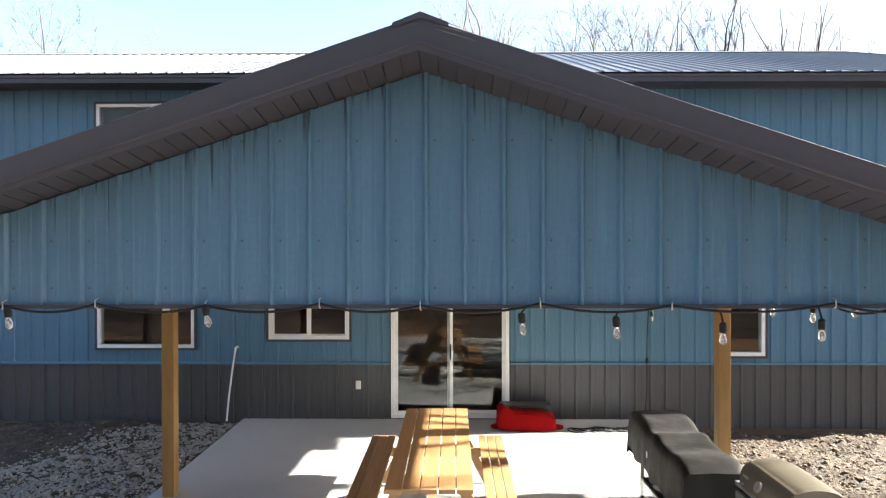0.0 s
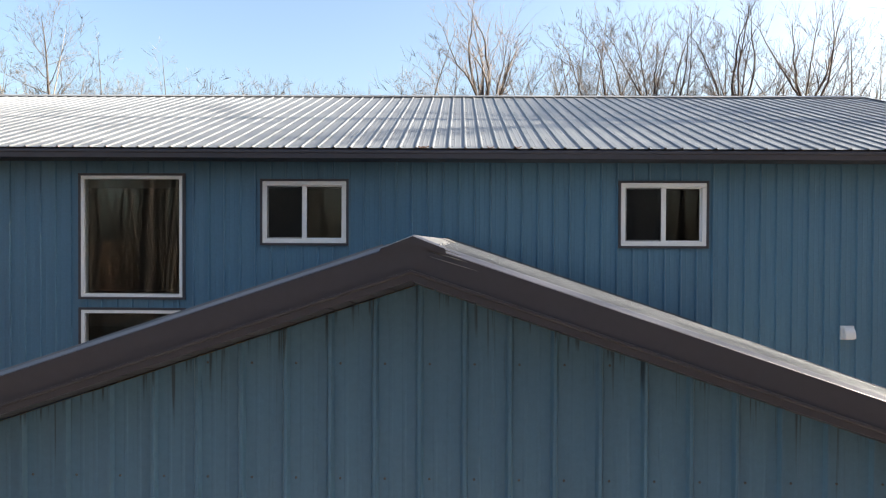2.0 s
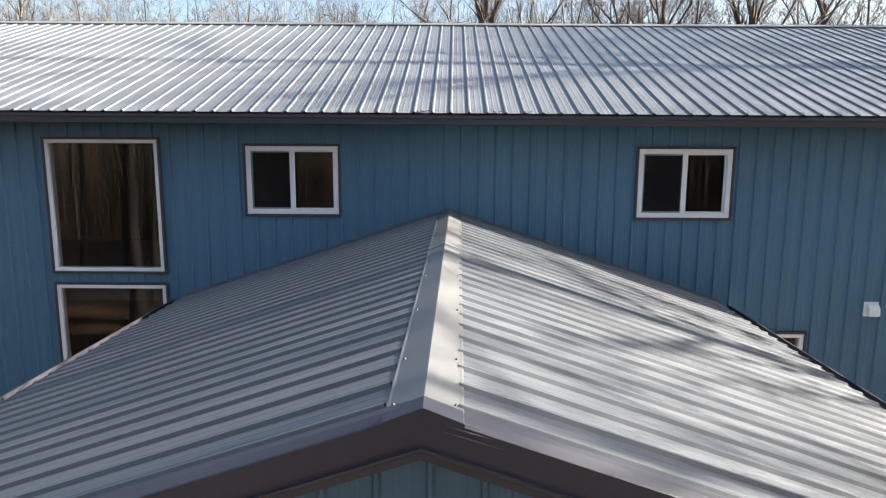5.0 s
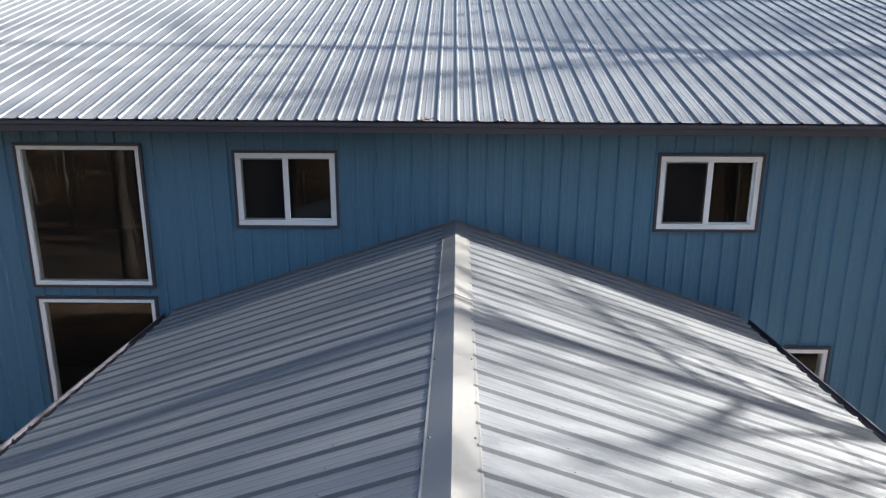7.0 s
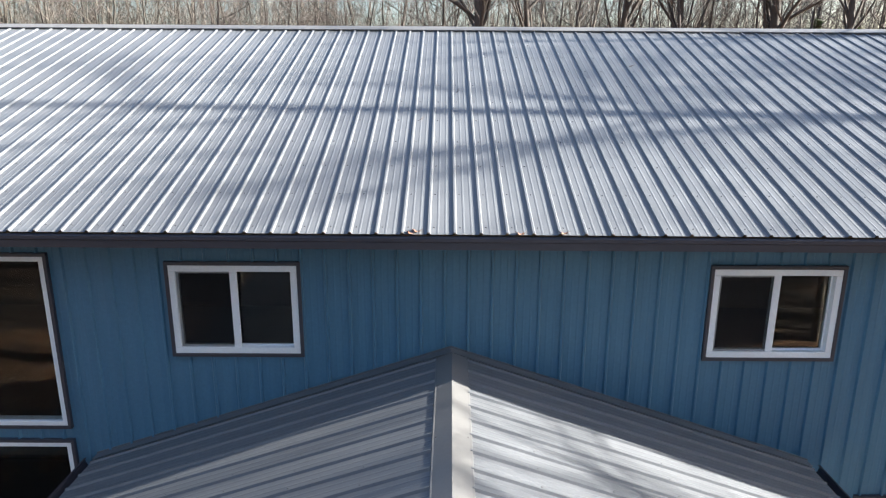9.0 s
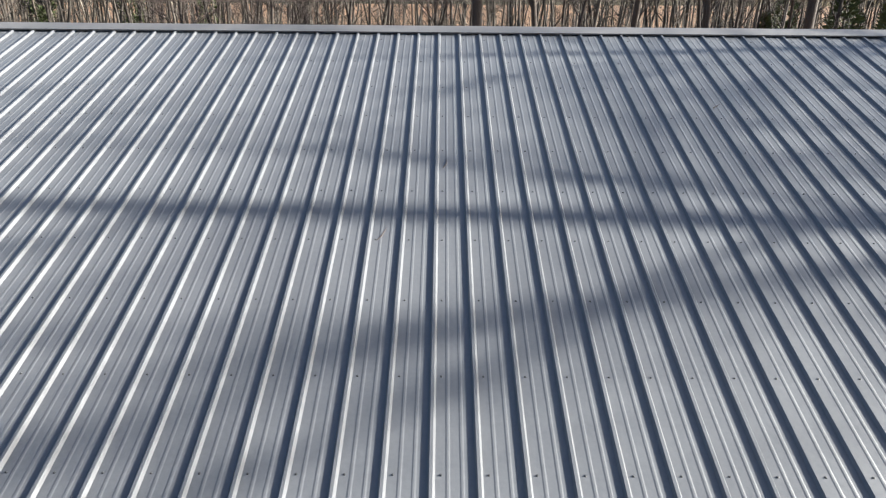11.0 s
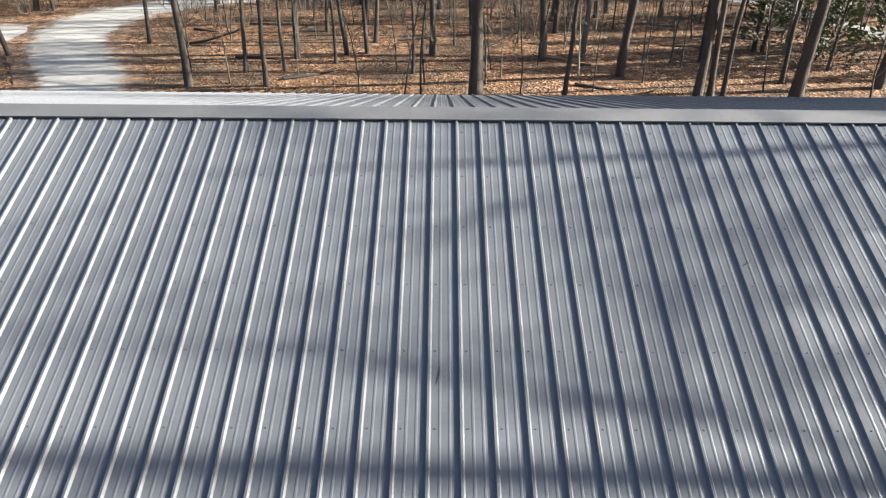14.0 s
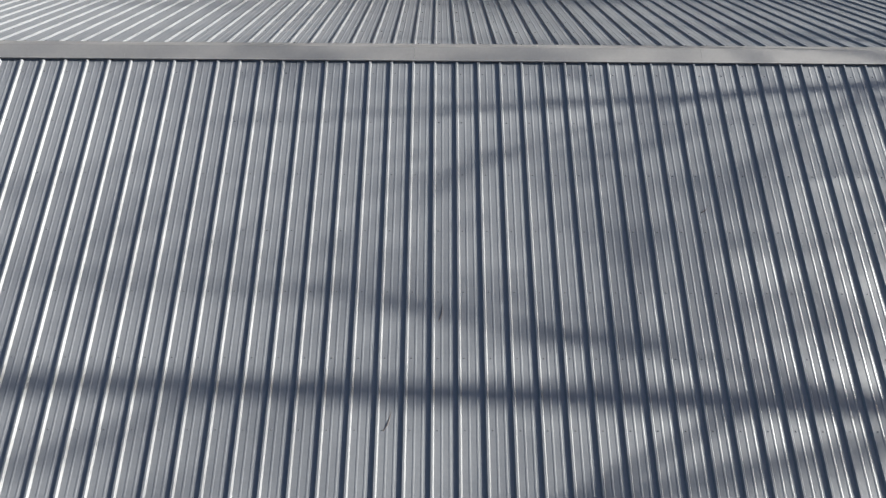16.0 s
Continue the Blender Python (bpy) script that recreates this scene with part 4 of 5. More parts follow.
for cx, cy in ((-0.43, 0.02), (0.46, -0.02)):
    bm = bmesh.new()
    bmesh.ops.create_icosphere(bm, subdivisions=2, radius=0.1, matrix=Matrix.Translation((cx, cy, 0.03)) @ Matrix.Diagonal((0.9, 0.8, 0.35, 1)))
    part("flap", bm, RED, bag, "loose red fabric flap", True)
bm = bmesh.new()
tube(bm, [(-0.26, -0.02, 0.28), (-0.18, -0.03, 0.33), (-0.08, -0.03, 0.295), (0.1, -0.03, 0.285), (0.24, -0.03, 0.30), (0.3, -0.02, 0.26)], 0.011, 6)
part("strap", bm, BLACKPL, bag, "black carry strap", True)
crate = thing("storage_box", "flat dark grey plastic box behind the red bag", "box", (1.22, -0.17, 0))
boxpart("body", (-0.36, 0.36, -0.14, 0.12, 0.0, 0.25), DARK, crate, 0.02)
boxpart("lid", (-0.375, 0.375, -0.15, 0.13, 0.251, 0.29), DARK, crate, 0.012)
cable = thing("extension_cable", "tangled black extension cables lying on the concrete", "cable", (2.35, -0.62, 0))
for c in range(3):
    bm = bmesh.new()
    pts = []
    for k in range(46):
        a = k * 0.42 + c * 2
        r = 0.10 + 0.05 * math.sin(k * 0.37 + c)
        pts.append((-0.2 + 0.2 * c * 0.9 + r * 1.5 * math.cos(a) + 0.004 * k * (c - 1), 0.75 * r * math.sin(a) + 0.03 * c - 0.05, 0.012 + 0.024 * (0.5 + 0.5 * math.sin(k * 0.9 + c))))
    tube(bm, pts, 0.0085, 6)
    part("cord", bm, BLACKPL, cable, "", True)
bm = bmesh.new()
tube(bm, [(-0.42, -0.04, 0.02), (-0.36, -0.05, 0.02), (-0.32, -0.05, 0.02)], [0.022, 0.026, 0.012], 8)
part("plug", bm, BLACKPL, cable)

# ---- string lights ----
def bulb_glass():
    m, nt, bs = mat_base("bulb_glass")
    bs.inputs["Base Color"].default_value = (0.95, 0.95, 0.95, 1)
    bs.inputs["Roughness"].default_value = 0.02
    bs.inputs["Transmission Weight"].default_value = 0.85
    bs.inputs["IOR"].default_value = 1.3
    return m


BULB = bulb_glass()


def string_light(label, hooks, bulbs, sag):
    """A black cord slung between hooks, with hanging bulbs at points (x, y, z of the bulb's tip, lean)."""
    root = thing("string_lights", label, "string lights", group="string lights round the patio")
    bm = bmesh.new()
    pts = []
    for a, b in zip(hooks, hooks[1:]):
        a, b = Vector(a), Vector(b)
        for k in range(10):
            t = k / 10
            p = a.lerp(b, t)
            p.z -= sag * 4 * t * (1 - t)
            pts.append(p)
    pts.append(Vector(hooks[-1]))
    tube(bm, pts, 0.0075, 6)
    part("cord", bm, BLACKPL, root, "black cord", True)
    for h in hooks:
        bm = bmesh.new()
        h = Vector(h)
        tube(bm, [h + Vector((0, 0.02, 0.03)), h + Vector((0, -0.012, 0.02)), h + Vector((0, -0.014, -0.02)), h + Vector((0.004, 0.006, -0.028))], 0.004, 6)
        part("hook", bm, STEEL, root, "small metal hook")
    for (x, y, z, lean) in bulbs:
        near = min(pts, key=lambda p: abs(p.x - x) + abs(p.y - y))
        head = Vector((x - lean * 0.6, y, z + 0.16))
        bm = bmesh.new()
        tube(bm, [near, near.lerp(head, 0.5) + Vector((0, 0, 0.004)), head], 0.006, 6)
        d = (Vector((x, y, z)) - head).normalized()
        tube(bm, [head, head + d * 0.012, head + d * 0.05, head + d * 0.062], [0.012, 0.021, 0.021, 0.017], 12)
        so = part("socket", bm, BLACKPL, root, "black lamp socket", False)
        bm = bmesh.new()
        o = head + d * 0.062
        tube(bm, [o, o + d * 0.012, o + d * 0.032, o + d * 0.05, o + d * 0.064, o + d * 0.072], [0.011, 0.014, 0.020, 0.020, 0.014, 0.003], 14)
        part("bulb", bm, BULB, so, "clear glass bulb", True)


GY = PORCH_Y - 0.045
string_light("black string lights with clear bulbs along the gable", [(x, GY, GABLE_LOW + 0.012 - 0.012 * (k % 2)) for k, x in enumerate((-3.0, -2.5, -1.95, -1.30, -0.63, -0.04, 0.66, 1.42, 2.36, 2.95))],
             [(-2.45, GY - 0.02, 2.155, 0.03), (-1.27, GY - 0.02, 2.165, 0.05), (0.565, GY - 0.02, 2.12, 0.03), (1.105, GY - 0.02, 2.10, 0.02), (1.71, GY - 0.02, 2.065, 0.0), (2.275, GY - 0.02, 2.085, 0.0)], 0.045)
string_light("black string lights with clear bulbs along the patio's open side", [(2.80, y, 2.27) for y in (-6.2, -5.5, -4.6, -3.45, -2.2, -1.0, -0.1)],
             [(2.80, -5.87, 2.16, 0.0), (2.80, -5.35, 2.07, 0.0), (2.80, -4.72, 2.05, 0.0), (2.80, -1.3, 1.62, 0.0)], 0.05)
drop = thing("power_cord", "thin black cord hanging down the blue wall", "cord")
bm = bmesh.new()
tube(bm, [(3.10, -0.06, 2.25), (3.11, -0.05, 1.7), (3.09, -0.05, 1.25), (3.085, -0.05, 0.92), (3.09, -0.05, 0.5), (3.05, -0.1, 0.15), (2.9, -0.25, 0.012), (2.65, -0.5, 0.012)], 0.006, 6)
part("cord", bm, BLACKPL, drop, "", True)
bm = bmesh.new()
tube(bm, [(3.088, -0.05, 0.97), (3.085, -0.05, 0.94), (3.085, -0.05, 0.90), (3.088, -0.05, 0.87)], [0.008, 0.02, 0.02, 0.008], 8)
part("connector", bm, BLACKPL, drop, "black in-line connector")
tagged(boxpart("outlet_box", (-2.925, -2.85, -3.279, -3.265, 1.96, 2.05), WHITE, None, 0.004), "small white outlet box on the timber post", "outlet")

# ---- stones, clods and leaves by the patio ----
PEBBLE = surface("pale_stones", (0.29, 0.28, 0.265), (0.13, 0.125, 0.118), 5.0, (0.8, 0.95), 30, (0.3, 0.004))
CLOD = surface("dry_leaves_and_clods", (0.145, 0.108, 0.074), (0.055, 0.039, 0.026), 6.0, (0.85, 0.95), 22, (0.5, 0.006))
ICO = bmesh.new()
bmesh.ops.create_icosphere(ICO, subdivisions=1, radius=1.0)
ICO.verts.ensure_lookup_table()
ICO_V = np.array([v.co[:] for v in ICO.verts])
ICO_F = np.array([[v.index for v in f.verts] for f in ICO.faces])
ICO.free()


def mound(x, y):
    """Loose soil heaped unevenly beside the slab and against the wall."""
    h = 0.05 * noise.noise((x * 1.1, y * 1.1, 4.0)) + 0.03 * noise.noise((x * 3.7, y * 3.7, 9.0))
    if x < 0:
        h += 0.14 * math.exp(-((x + 5.3) / 1.7) ** 2 - ((y + 0.9) / 0.55) ** 2)
    else:
        h += 0.07 * math.exp(-((x - 4.8) / 1.6) ** 2 - ((y + 1.6) / 1.0) ** 2)
    return (-0.05 if x < 0 else -0.19) + h


def soil(name, x0, x1, y0, y1, label):
    bm = bmesh.new()
    n, m = int((x1 - x0) / 0.06), int((y1 - y0) / 0.06)
    g = [[bm.verts.new((x0 + (x1 - x0) * i / n, y0 + (y1 - y0) * j / m, 0)) for j in range(m + 1)] for i in range(n + 1)]
    for i in range(n + 1):
        for j in range(m + 1):
            v = g[i][j].co
            ragged = 0.7 * noise.noise((v.x * 0.8, v.y * 0.8, 6.0)) + 0.35 * noise.noise((v.x * 2.3, v.y * 2.3, 2.0)) - 0.55
            edge = max(-0.3, min((v.y - y0) / 0.8 + ragged, ((v.x - x0) if x0 < 0 else (x1 - v.x)) / 1.0 + ragged, 1))
            v.z = (mound(v.x, v.y) + 0.035 * noise.noise((v.x * 7, v.y * 7, 1.0)) + 0.03 * noise.noise((v.x * 15, v.y * 15, 3.0))) * edge - 0.16 * (1 - edge)
    for i in range(n):
        for j in range(m):
            bm.faces.new((g[i][j], g[i + 1][j], g[i + 1][j + 1], g[i][j + 1]))
    return tagged(part(name, bm, DIRT, None, "", True), label, "soil", kind="structure")


soil("ground_soil", -9.5, -3.11, -7.0, -0.02, "bare dark soil heaped beside the patio")
soil("ground_soil", 3.13, 9.5, -7.0, -0.02, "dry bare soil and leaf scraps beside the patio")


def yard(name, x0, x1, y0, y1, material, label):
    """A patch of other ground before the house, with a ragged rim."""
    bm = bmesh.new()
    n, m = int((x1 - x0) / 0.3), int((y1 - y0) / 0.3)
    g = []
    for i in range(n + 1):
        col = []
        for j in range(m + 1):
            x, y = x0 + (x1 - x0) * i / n, y0 + (y1 - y0) * j / m
            rim = min(x - x0, x1 - x, y - y0, y1 - y) / 2.0 + 0.6 * noise.noise((x * 0.5, y * 0.5, 3.0)) - 0.4
            z = ground_z(x, y) + 0.05 * min(1, max(-1, rim)) + 0.03 * noise.noise((x * 1.7, y * 1.7, 5.0)) * min(1, max(0, rim))
            col.append(bm.verts.new((x, y, z)))
        g.append(col)
    for i in range(n):
        for j in range(m):
            bm.faces.new((g[i][j], g[i + 1][j], g[i + 1][j + 1], g[i][j + 1]))
    return tagged(part(name, bm, material, None, "", True), label, "ground", kind="structure")


# these two patches carry the trees' shade in their near-black colour
yard("ground_shaded_soil", -26.0, -2.0, -24.0, -9.0, SHADED_SOIL, "leaf-strewn soil before the house, darkened in colour for tree shade")
yard("ground_shaded_soil", 0.0, 24.0, -24.0, -9.0, SHADED_SOIL, "leaf-strewn soil before the house, darkened in colour for tree shade")
# unseen pale apron, added to reflect sunlight up onto the porch gable
yard("ground_bounce_gravel", -6.0, 6.0, -10.2, -6.0, GRAVELROAD, "unseen pale gravel apron added to bounce light onto the gable")


def scatter(name, count, material, place, size, flat, label, category, seed):
    rng = np.random.default_rng(seed)
    vs, fs = [], []
    k = 0
    while k < count:
        p = place(rng)
        if p is None:
            continue
        s = size * rng.lognormal(0, 0.4)
        a = rng.random() * 6.283
        sc = s * np.array([rng.uniform(0.7, 1.3), rng.uniform(0.6, 1.1), rng.uniform(*flat)])
        v = ICO_V * sc * (1 + rng.uniform(-0.18, 0.18, (len(ICO_V), 1)))
        tl = rng.uniform(-0.5, 0.5)
        v = v @ np.array([[1, 0, 0], [0, math.cos(tl), -math.sin(tl)], [0, math.sin(tl), math.cos(tl)]])
        v = v @ np.array([[math.cos(a), -math.sin(a), 0], [math.sin(a), math.cos(a), 0], [0, 0, 1]])
        vs.append(v + np.array([p[0], p[1], p[2] + 0.35 * sc[2]]))
        fs.append(ICO_F + 12 * k if len(ICO_V) == 12 else ICO_F + len(ICO_V) * k)
        k += 1
    me = bpy.data.meshes.new(name)
    me.from_pydata(np.concatenate(vs).tolist(), [], np.concatenate(fs).tolist())
    me.materials.append(material)
    return tagged(new(name, me), label, category, kind="stuff")


def place_gravel(rng):
    y = rng.uniform(-4.6, -0.15)
    x = rng.uniform(-6.4, -3.14)
    lim = -3.5 + 0.75 * (y + 0.2) * 0.9
    if x < lim - 0.3 * rng.random() - 0.4 and rng.random() < 0.97:
        return None
    if x < lim - 1.2 and y > -2.2:
        return None
    return x, y, mound(x, y)


def place_clods(rng):
    side = rng.random() < 0.72
    x = rng.uniform(3.2, 7.4) if side else rng.uniform(-8.5, -3.6)
    y = rng.uniform(-4.8, -0.12) if side else rng.uniform(-3.0, -0.1)
    return x, y, mound(x, y)


scatter("gravel", 13000, PEBBLE, place_gravel, 0.0155, (0.45, 0.8), "loose pale gravel stones beside the patio slab", "gravel", 3)
scatter("clods", 9000, CLOD, place_clods, 0.0185, (0.12, 0.6), "scattered dry clods, chips and leaf scraps", "debris", 4)

# ---- roof screws ----


def screws(parent, m, us, vs):
    """Hexagonal screw heads with washers on a sheet's flats."""
    verts, faces = [], []
    for u in us:
        for v in vs:
            b = len(verts)
            for r, h in ((0.007, 0.0), (0.007, 0.002), (0.004, 0.003), (0.004, 0.006)):
                for k in range(6):
                    verts.append((m @ Vector((u + r * math.cos(k * 1.047), v + r * math.sin(k * 1.047), h)))[:])
            for q in range(3):
                for k in range(6):
                    faces.append((b + q * 6 + k, b + q * 6 + (k + 1) % 6, b + q * 6 + 6 + (k + 1) % 6, b + q * 6 + 6 + k))
            faces.append(tuple(b + 18 + k for k in range(6)))
    me = bpy.data.meshes.new("screws")
    me.from_pydata(verts, [], faces)
    me.materials.append(SCREW)
    ob = new("screws", me)
    ob.parent = parent
    return tagged(ob, "small steel roofing screws", kind="stuff")


rib_us = [ROOF_PHASE + 0.047 + k * PITCH for k in range(-52, 40)]
screws(main_roof, front_m, rib_us, [0.12 + 0.61 * k for k in range(11)])
screws(main_roof, back_m, [-u for u in rib_us], [0.12 + 0.61 * k for k in range(11)])
pr = [PORCH_PHASE + 0.047 + k * PITCH for k in range(-24, 5)]
screws(porch_roof, right_m, [u for u in pr if PORCH_FRONT + 0.05 < u < -0.1], [0.1 + 0.61 * k for k in range(7)])
screws(porch_roof, left_m, [-u for u in pr if PORCH_FRONT + 0.05 < u < -0.1], [0.1 + 0.61 * k for k in range(7)])
for row, lim in ((2.42, 2.9), (2.70, 2.9), (3.29, 1.15)):
    screws(porch_gable, gm, [-0.006 + 0.05 + k * PITCH for k in range(-13, 13) if abs(-0.006 + 0.05 + k * PITCH) < lim], [row])

# ---- twigs and leaves caught on the roofs ----
def on_main(x, y, lift=0.008):
    return Vector((x, y, EAVE_Z - 0.01 + SLOPE * (y - EAVE_Y) + lift))


for n_t, (x, y, ln, a) in enumerate(((0.10, 2.86, 0.16, 1.1), (-0.36, 1.95, 0.17, 0.9), (2.6, 3.9, 0.12, 0.4))):
    tw = thing("twig", "short dry twig lying on the steel roof", "twig", group="twigs on the roof")
    bm = bmesh.new()
    p = [on_main(x, y), on_main(x + ln * 0.4 * math.cos(a), y + ln * 0.4 * math.sin(a), 0.02), on_main(x + ln * math.cos(a + 0.25), y + ln * math.sin(a + 0.25), 0.012)]
    tube(bm, p, [0.004, 0.0035, 0.0015], 5)
    part("stem", bm, TWIGS, tw)
# leaves caught in the porch gutters
LEAF = surface("dry_oak_leaf", (0.34, 0.16, 0.08), (0.22, 0.09, 0.045), 8, (0.7, 0.9), 40)
for (x, y) in ((-0.33, EAVE_Y + 0.02), (-0.28, EAVE_Y + 0.05), (0.62, EAVE_Y + 0.01), (1.0, EAVE_Y + 0.02)):
    lf = thing("fallen_leaf", "curled brown leaf caught at the roof edge", "leaf", group="leaves on the roof")
    bm = bmesh.new()
    c = on_main(x, y, 0.012)
    ring = [c + Vector((0.05 * math.cos(t) * (1 + 0.3 * math.sin(3 * t)), 0.03 * math.sin(t), 0.012 * math.cos(2 * t) + 0.014)) for t in (k * 0.628 for k in range(10))]
    vs = [bm.verts.new(q) for q in ring]
    cv = bm.verts.new(c)
    for k in range(10):
        bm.faces.new((vs[k], vs[(k + 1) % 10], cv))
    part("blade", bm, LEAF, lf)


def gutter_leaf(x, y, a):
    lf = thing("fallen_leaf", "curled dry leaf lying in the porch gutter", "leaf", (x, y, PORCH_EAVE - 0.109), a, "leaves on the roof")
    bm = bmesh.new()
    ring = [Vector((0.045 * math.cos(t) * (1 + 0.25 * math.sin(3 * t)), 0.028 * math.sin(t), 0.03 + 0.022 * math.cos(2 * t))) for t in (k * 0.628 for k in range(10))]
    vs = [bm.verts.new(q) for q in ring]
    cv = bm.verts.new((0, 0, 0))
    for k in range(10):
        bm.faces.new((vs[k], vs[(k + 1) % 10], cv))
    part("blade", bm, LEAF, lf)


lr = random.Random(21)
for k in range(26):
    sd = lr.choice((-1, 1))
    gutter_leaf(0.02 + sd * (PORCH_HALF + 0.06), lr.uniform(-6.3, -0.3) if sd > 0 else lr.uniform(-6.3, -1.0), lr.uniform(0, 360))


# ---- trees ----
class Builder:
    """Collects tapered tubes as plain lists, quickly."""

    def __init__(self):
        self.v, self.f = [], []

    def tube(self, pts, radii, sides):
        base = len(self.v)
        n = len(pts)
        side = None
        for i in range(n):
            d = (pts[min(i + 1, n - 1)] - pts[max(i - 1, 0)])
            d.normalize()
            if side is None:
                side = d.orthogonal()
            side = side - d * side.dot(d)
            side.normalize()
            up = d.cross(side)
            for k in range(sides):
                a = 6.28318 * k / sides
                self.v.append((pts[i] + side * (math.cos(a) * radii[i]) + up * (math.sin(a) * radii[i]))[:])
        for i in range(n - 1):
            for k in range(sides):
                a, b = base + i * sides + k, base + i * sides + (k + 1) % sides
                self.f.append((a, b, b + sides, a + sides))

    def blade(self, p, q, w):
        """A twig too thin to be round: one tapering strip."""
        d = q - p
        side = d.orthogonal()
        side.normalize()
        n = len(self.v)
        self.v += [(p - side * w)[:], (p + side * w)[:], (q + side * w * 0.3)[:], (q - side * w * 0.3)[:]]
        self.f.append((n, n + 1, n + 2, n + 3))

    def mesh(self, name, material):
        me = bpy.data.meshes.new(name)
        me.from_pydata(self.v, [], self.f)
        me.materials.append(material)
        me.polygons.foreach_set("use_smooth", [True] * len(me.polygons))
        return me


def bent(rng, start, way, length, steps, wander, lift):
    pts, p, d = [start.copy()], start.copy(), way.normalized()
    for _ in range(steps):
        d = (d + Vector((rng.gauss(0, wander), rng.gauss(0, wander), rng.gauss(0, wander) + lift))).normalized()
        p = p + d * (length / steps)
        pts.append(p.copy())
    return pts


def grow(seed, height, radius, low, limbs, spread, fine=True, light=False, wander=0.05, twigs=6):
    """A bare deciduous tree: trunk and limbs in one mesh, branchlets and twigs in another."""
    rng = random.Random(seed)
    wood, crown = Builder(), Builder()
    steps = 12 if fine else 5
    trunk = bent(rng, Vector((0, 0, -0.3)), Vector((rng.gauss(0, 1.2 * wander), rng.gauss(0, 1.2 * wander), 1)), height, steps, wander if fine else 0.07, 0.02)
    tr = [radius * (1.35 if i == 0 else 1.0) * (1 - 0.93 * (i / steps) ** 1.1) for i in range(steps + 1)]
    wood.tube(trunk, tr, 9 if fine else 4)
    for k in range(limbs):
        h = low + (0.97 - low) * ((k + rng.random()) / limbs)
        i = min(int(h * steps), steps - 1)
        t = h * steps - i
        p = trunk[i].lerp(trunk[i + 1], t)
        r0 = (tr[i] * (1 - t) + tr[i + 1] * t)
        a = k * 2.4 + rng.gauss(0, 0.5)
        rise = rng.uniform(0.5, 1.3)
        ln = height * spread * (1.1 - 0.75 * (h - low) / (1 - low)) * rng.uniform(0.6, 1.15)
        way = Vector((math.cos(a), math.sin(a), rise))
        n = 6 if fine else 3
        limb = bent(rng, p, way, ln, n, 0.16, 0.06)
        lr = [max(0.006, r0 * 0.45 * (1 - 0.88 * j / n)) for j in range(n + 1)]
        wood.tube(limb, lr, 5 if fine else 3)
        for b in range(3 if light else 8 if fine else 4):
            j = rng.randint(1, n - 1) if n > 1 else 0
            q = limb[j].lerp(limb[j + 1], rng.random())
            dl = (limb[j + 1] - limb[j]).normalized()
            w2 = dl + Vector((rng.gauss(0, 0.6), rng.gauss(0, 0.6), rng.uniform(-0.1, 0.6)))
            l2 = ln * rng.uniform(0.25, 0.5)
            m = 4 if fine else 2
            br = bent(rng, q, w2, l2, 1 if light else m, 0.22, 0.05)
            if light:
                crown.blade(br[0], br[1], 0.014)
                for _ in range(twigs):
                    w3 = (br[1] - br[0]).normalized() + Vector((rng.gauss(0, 0.7), rng.gauss(0, 0.7), rng.uniform(-0.2, 0.6)))
                    tip = br[0].lerp(br[1], rng.uniform(0.3, 1.0))
                    crown.blade(tip, tip + w3.normalized() * l2 * rng.uniform(0.3, 0.9), 0.009)
                continue
            crown.tube(br, [max(0.004, lr[j] * 0.5 * (1 - 0.85 * c / m)) for c in range(m + 1)], 4 if fine else 3)
            for _ in range(6 if fine else twigs):
                c = rng.randint(1, m)
                w3 = (br[c] - br[c - 1]).normalized() + Vector((rng.gauss(0, 0.7), rng.gauss(0, 0.7), rng.uniform(-0.2, 0.6)))
                if not fine:
                    crown.blade(br[c], br[c] + w3.normalized() * l2 * rng.uniform(0.35, 0.95), 0.010)
                    continue
                tw = bent(rng, br[c].copy(), w3, l2 * rng.uniform(0.3, 0.7), 2, 0.25, 0.04)
                crown.tube(tw, [0.007, 0.005, 0.0025], 3)
    return wood, crown


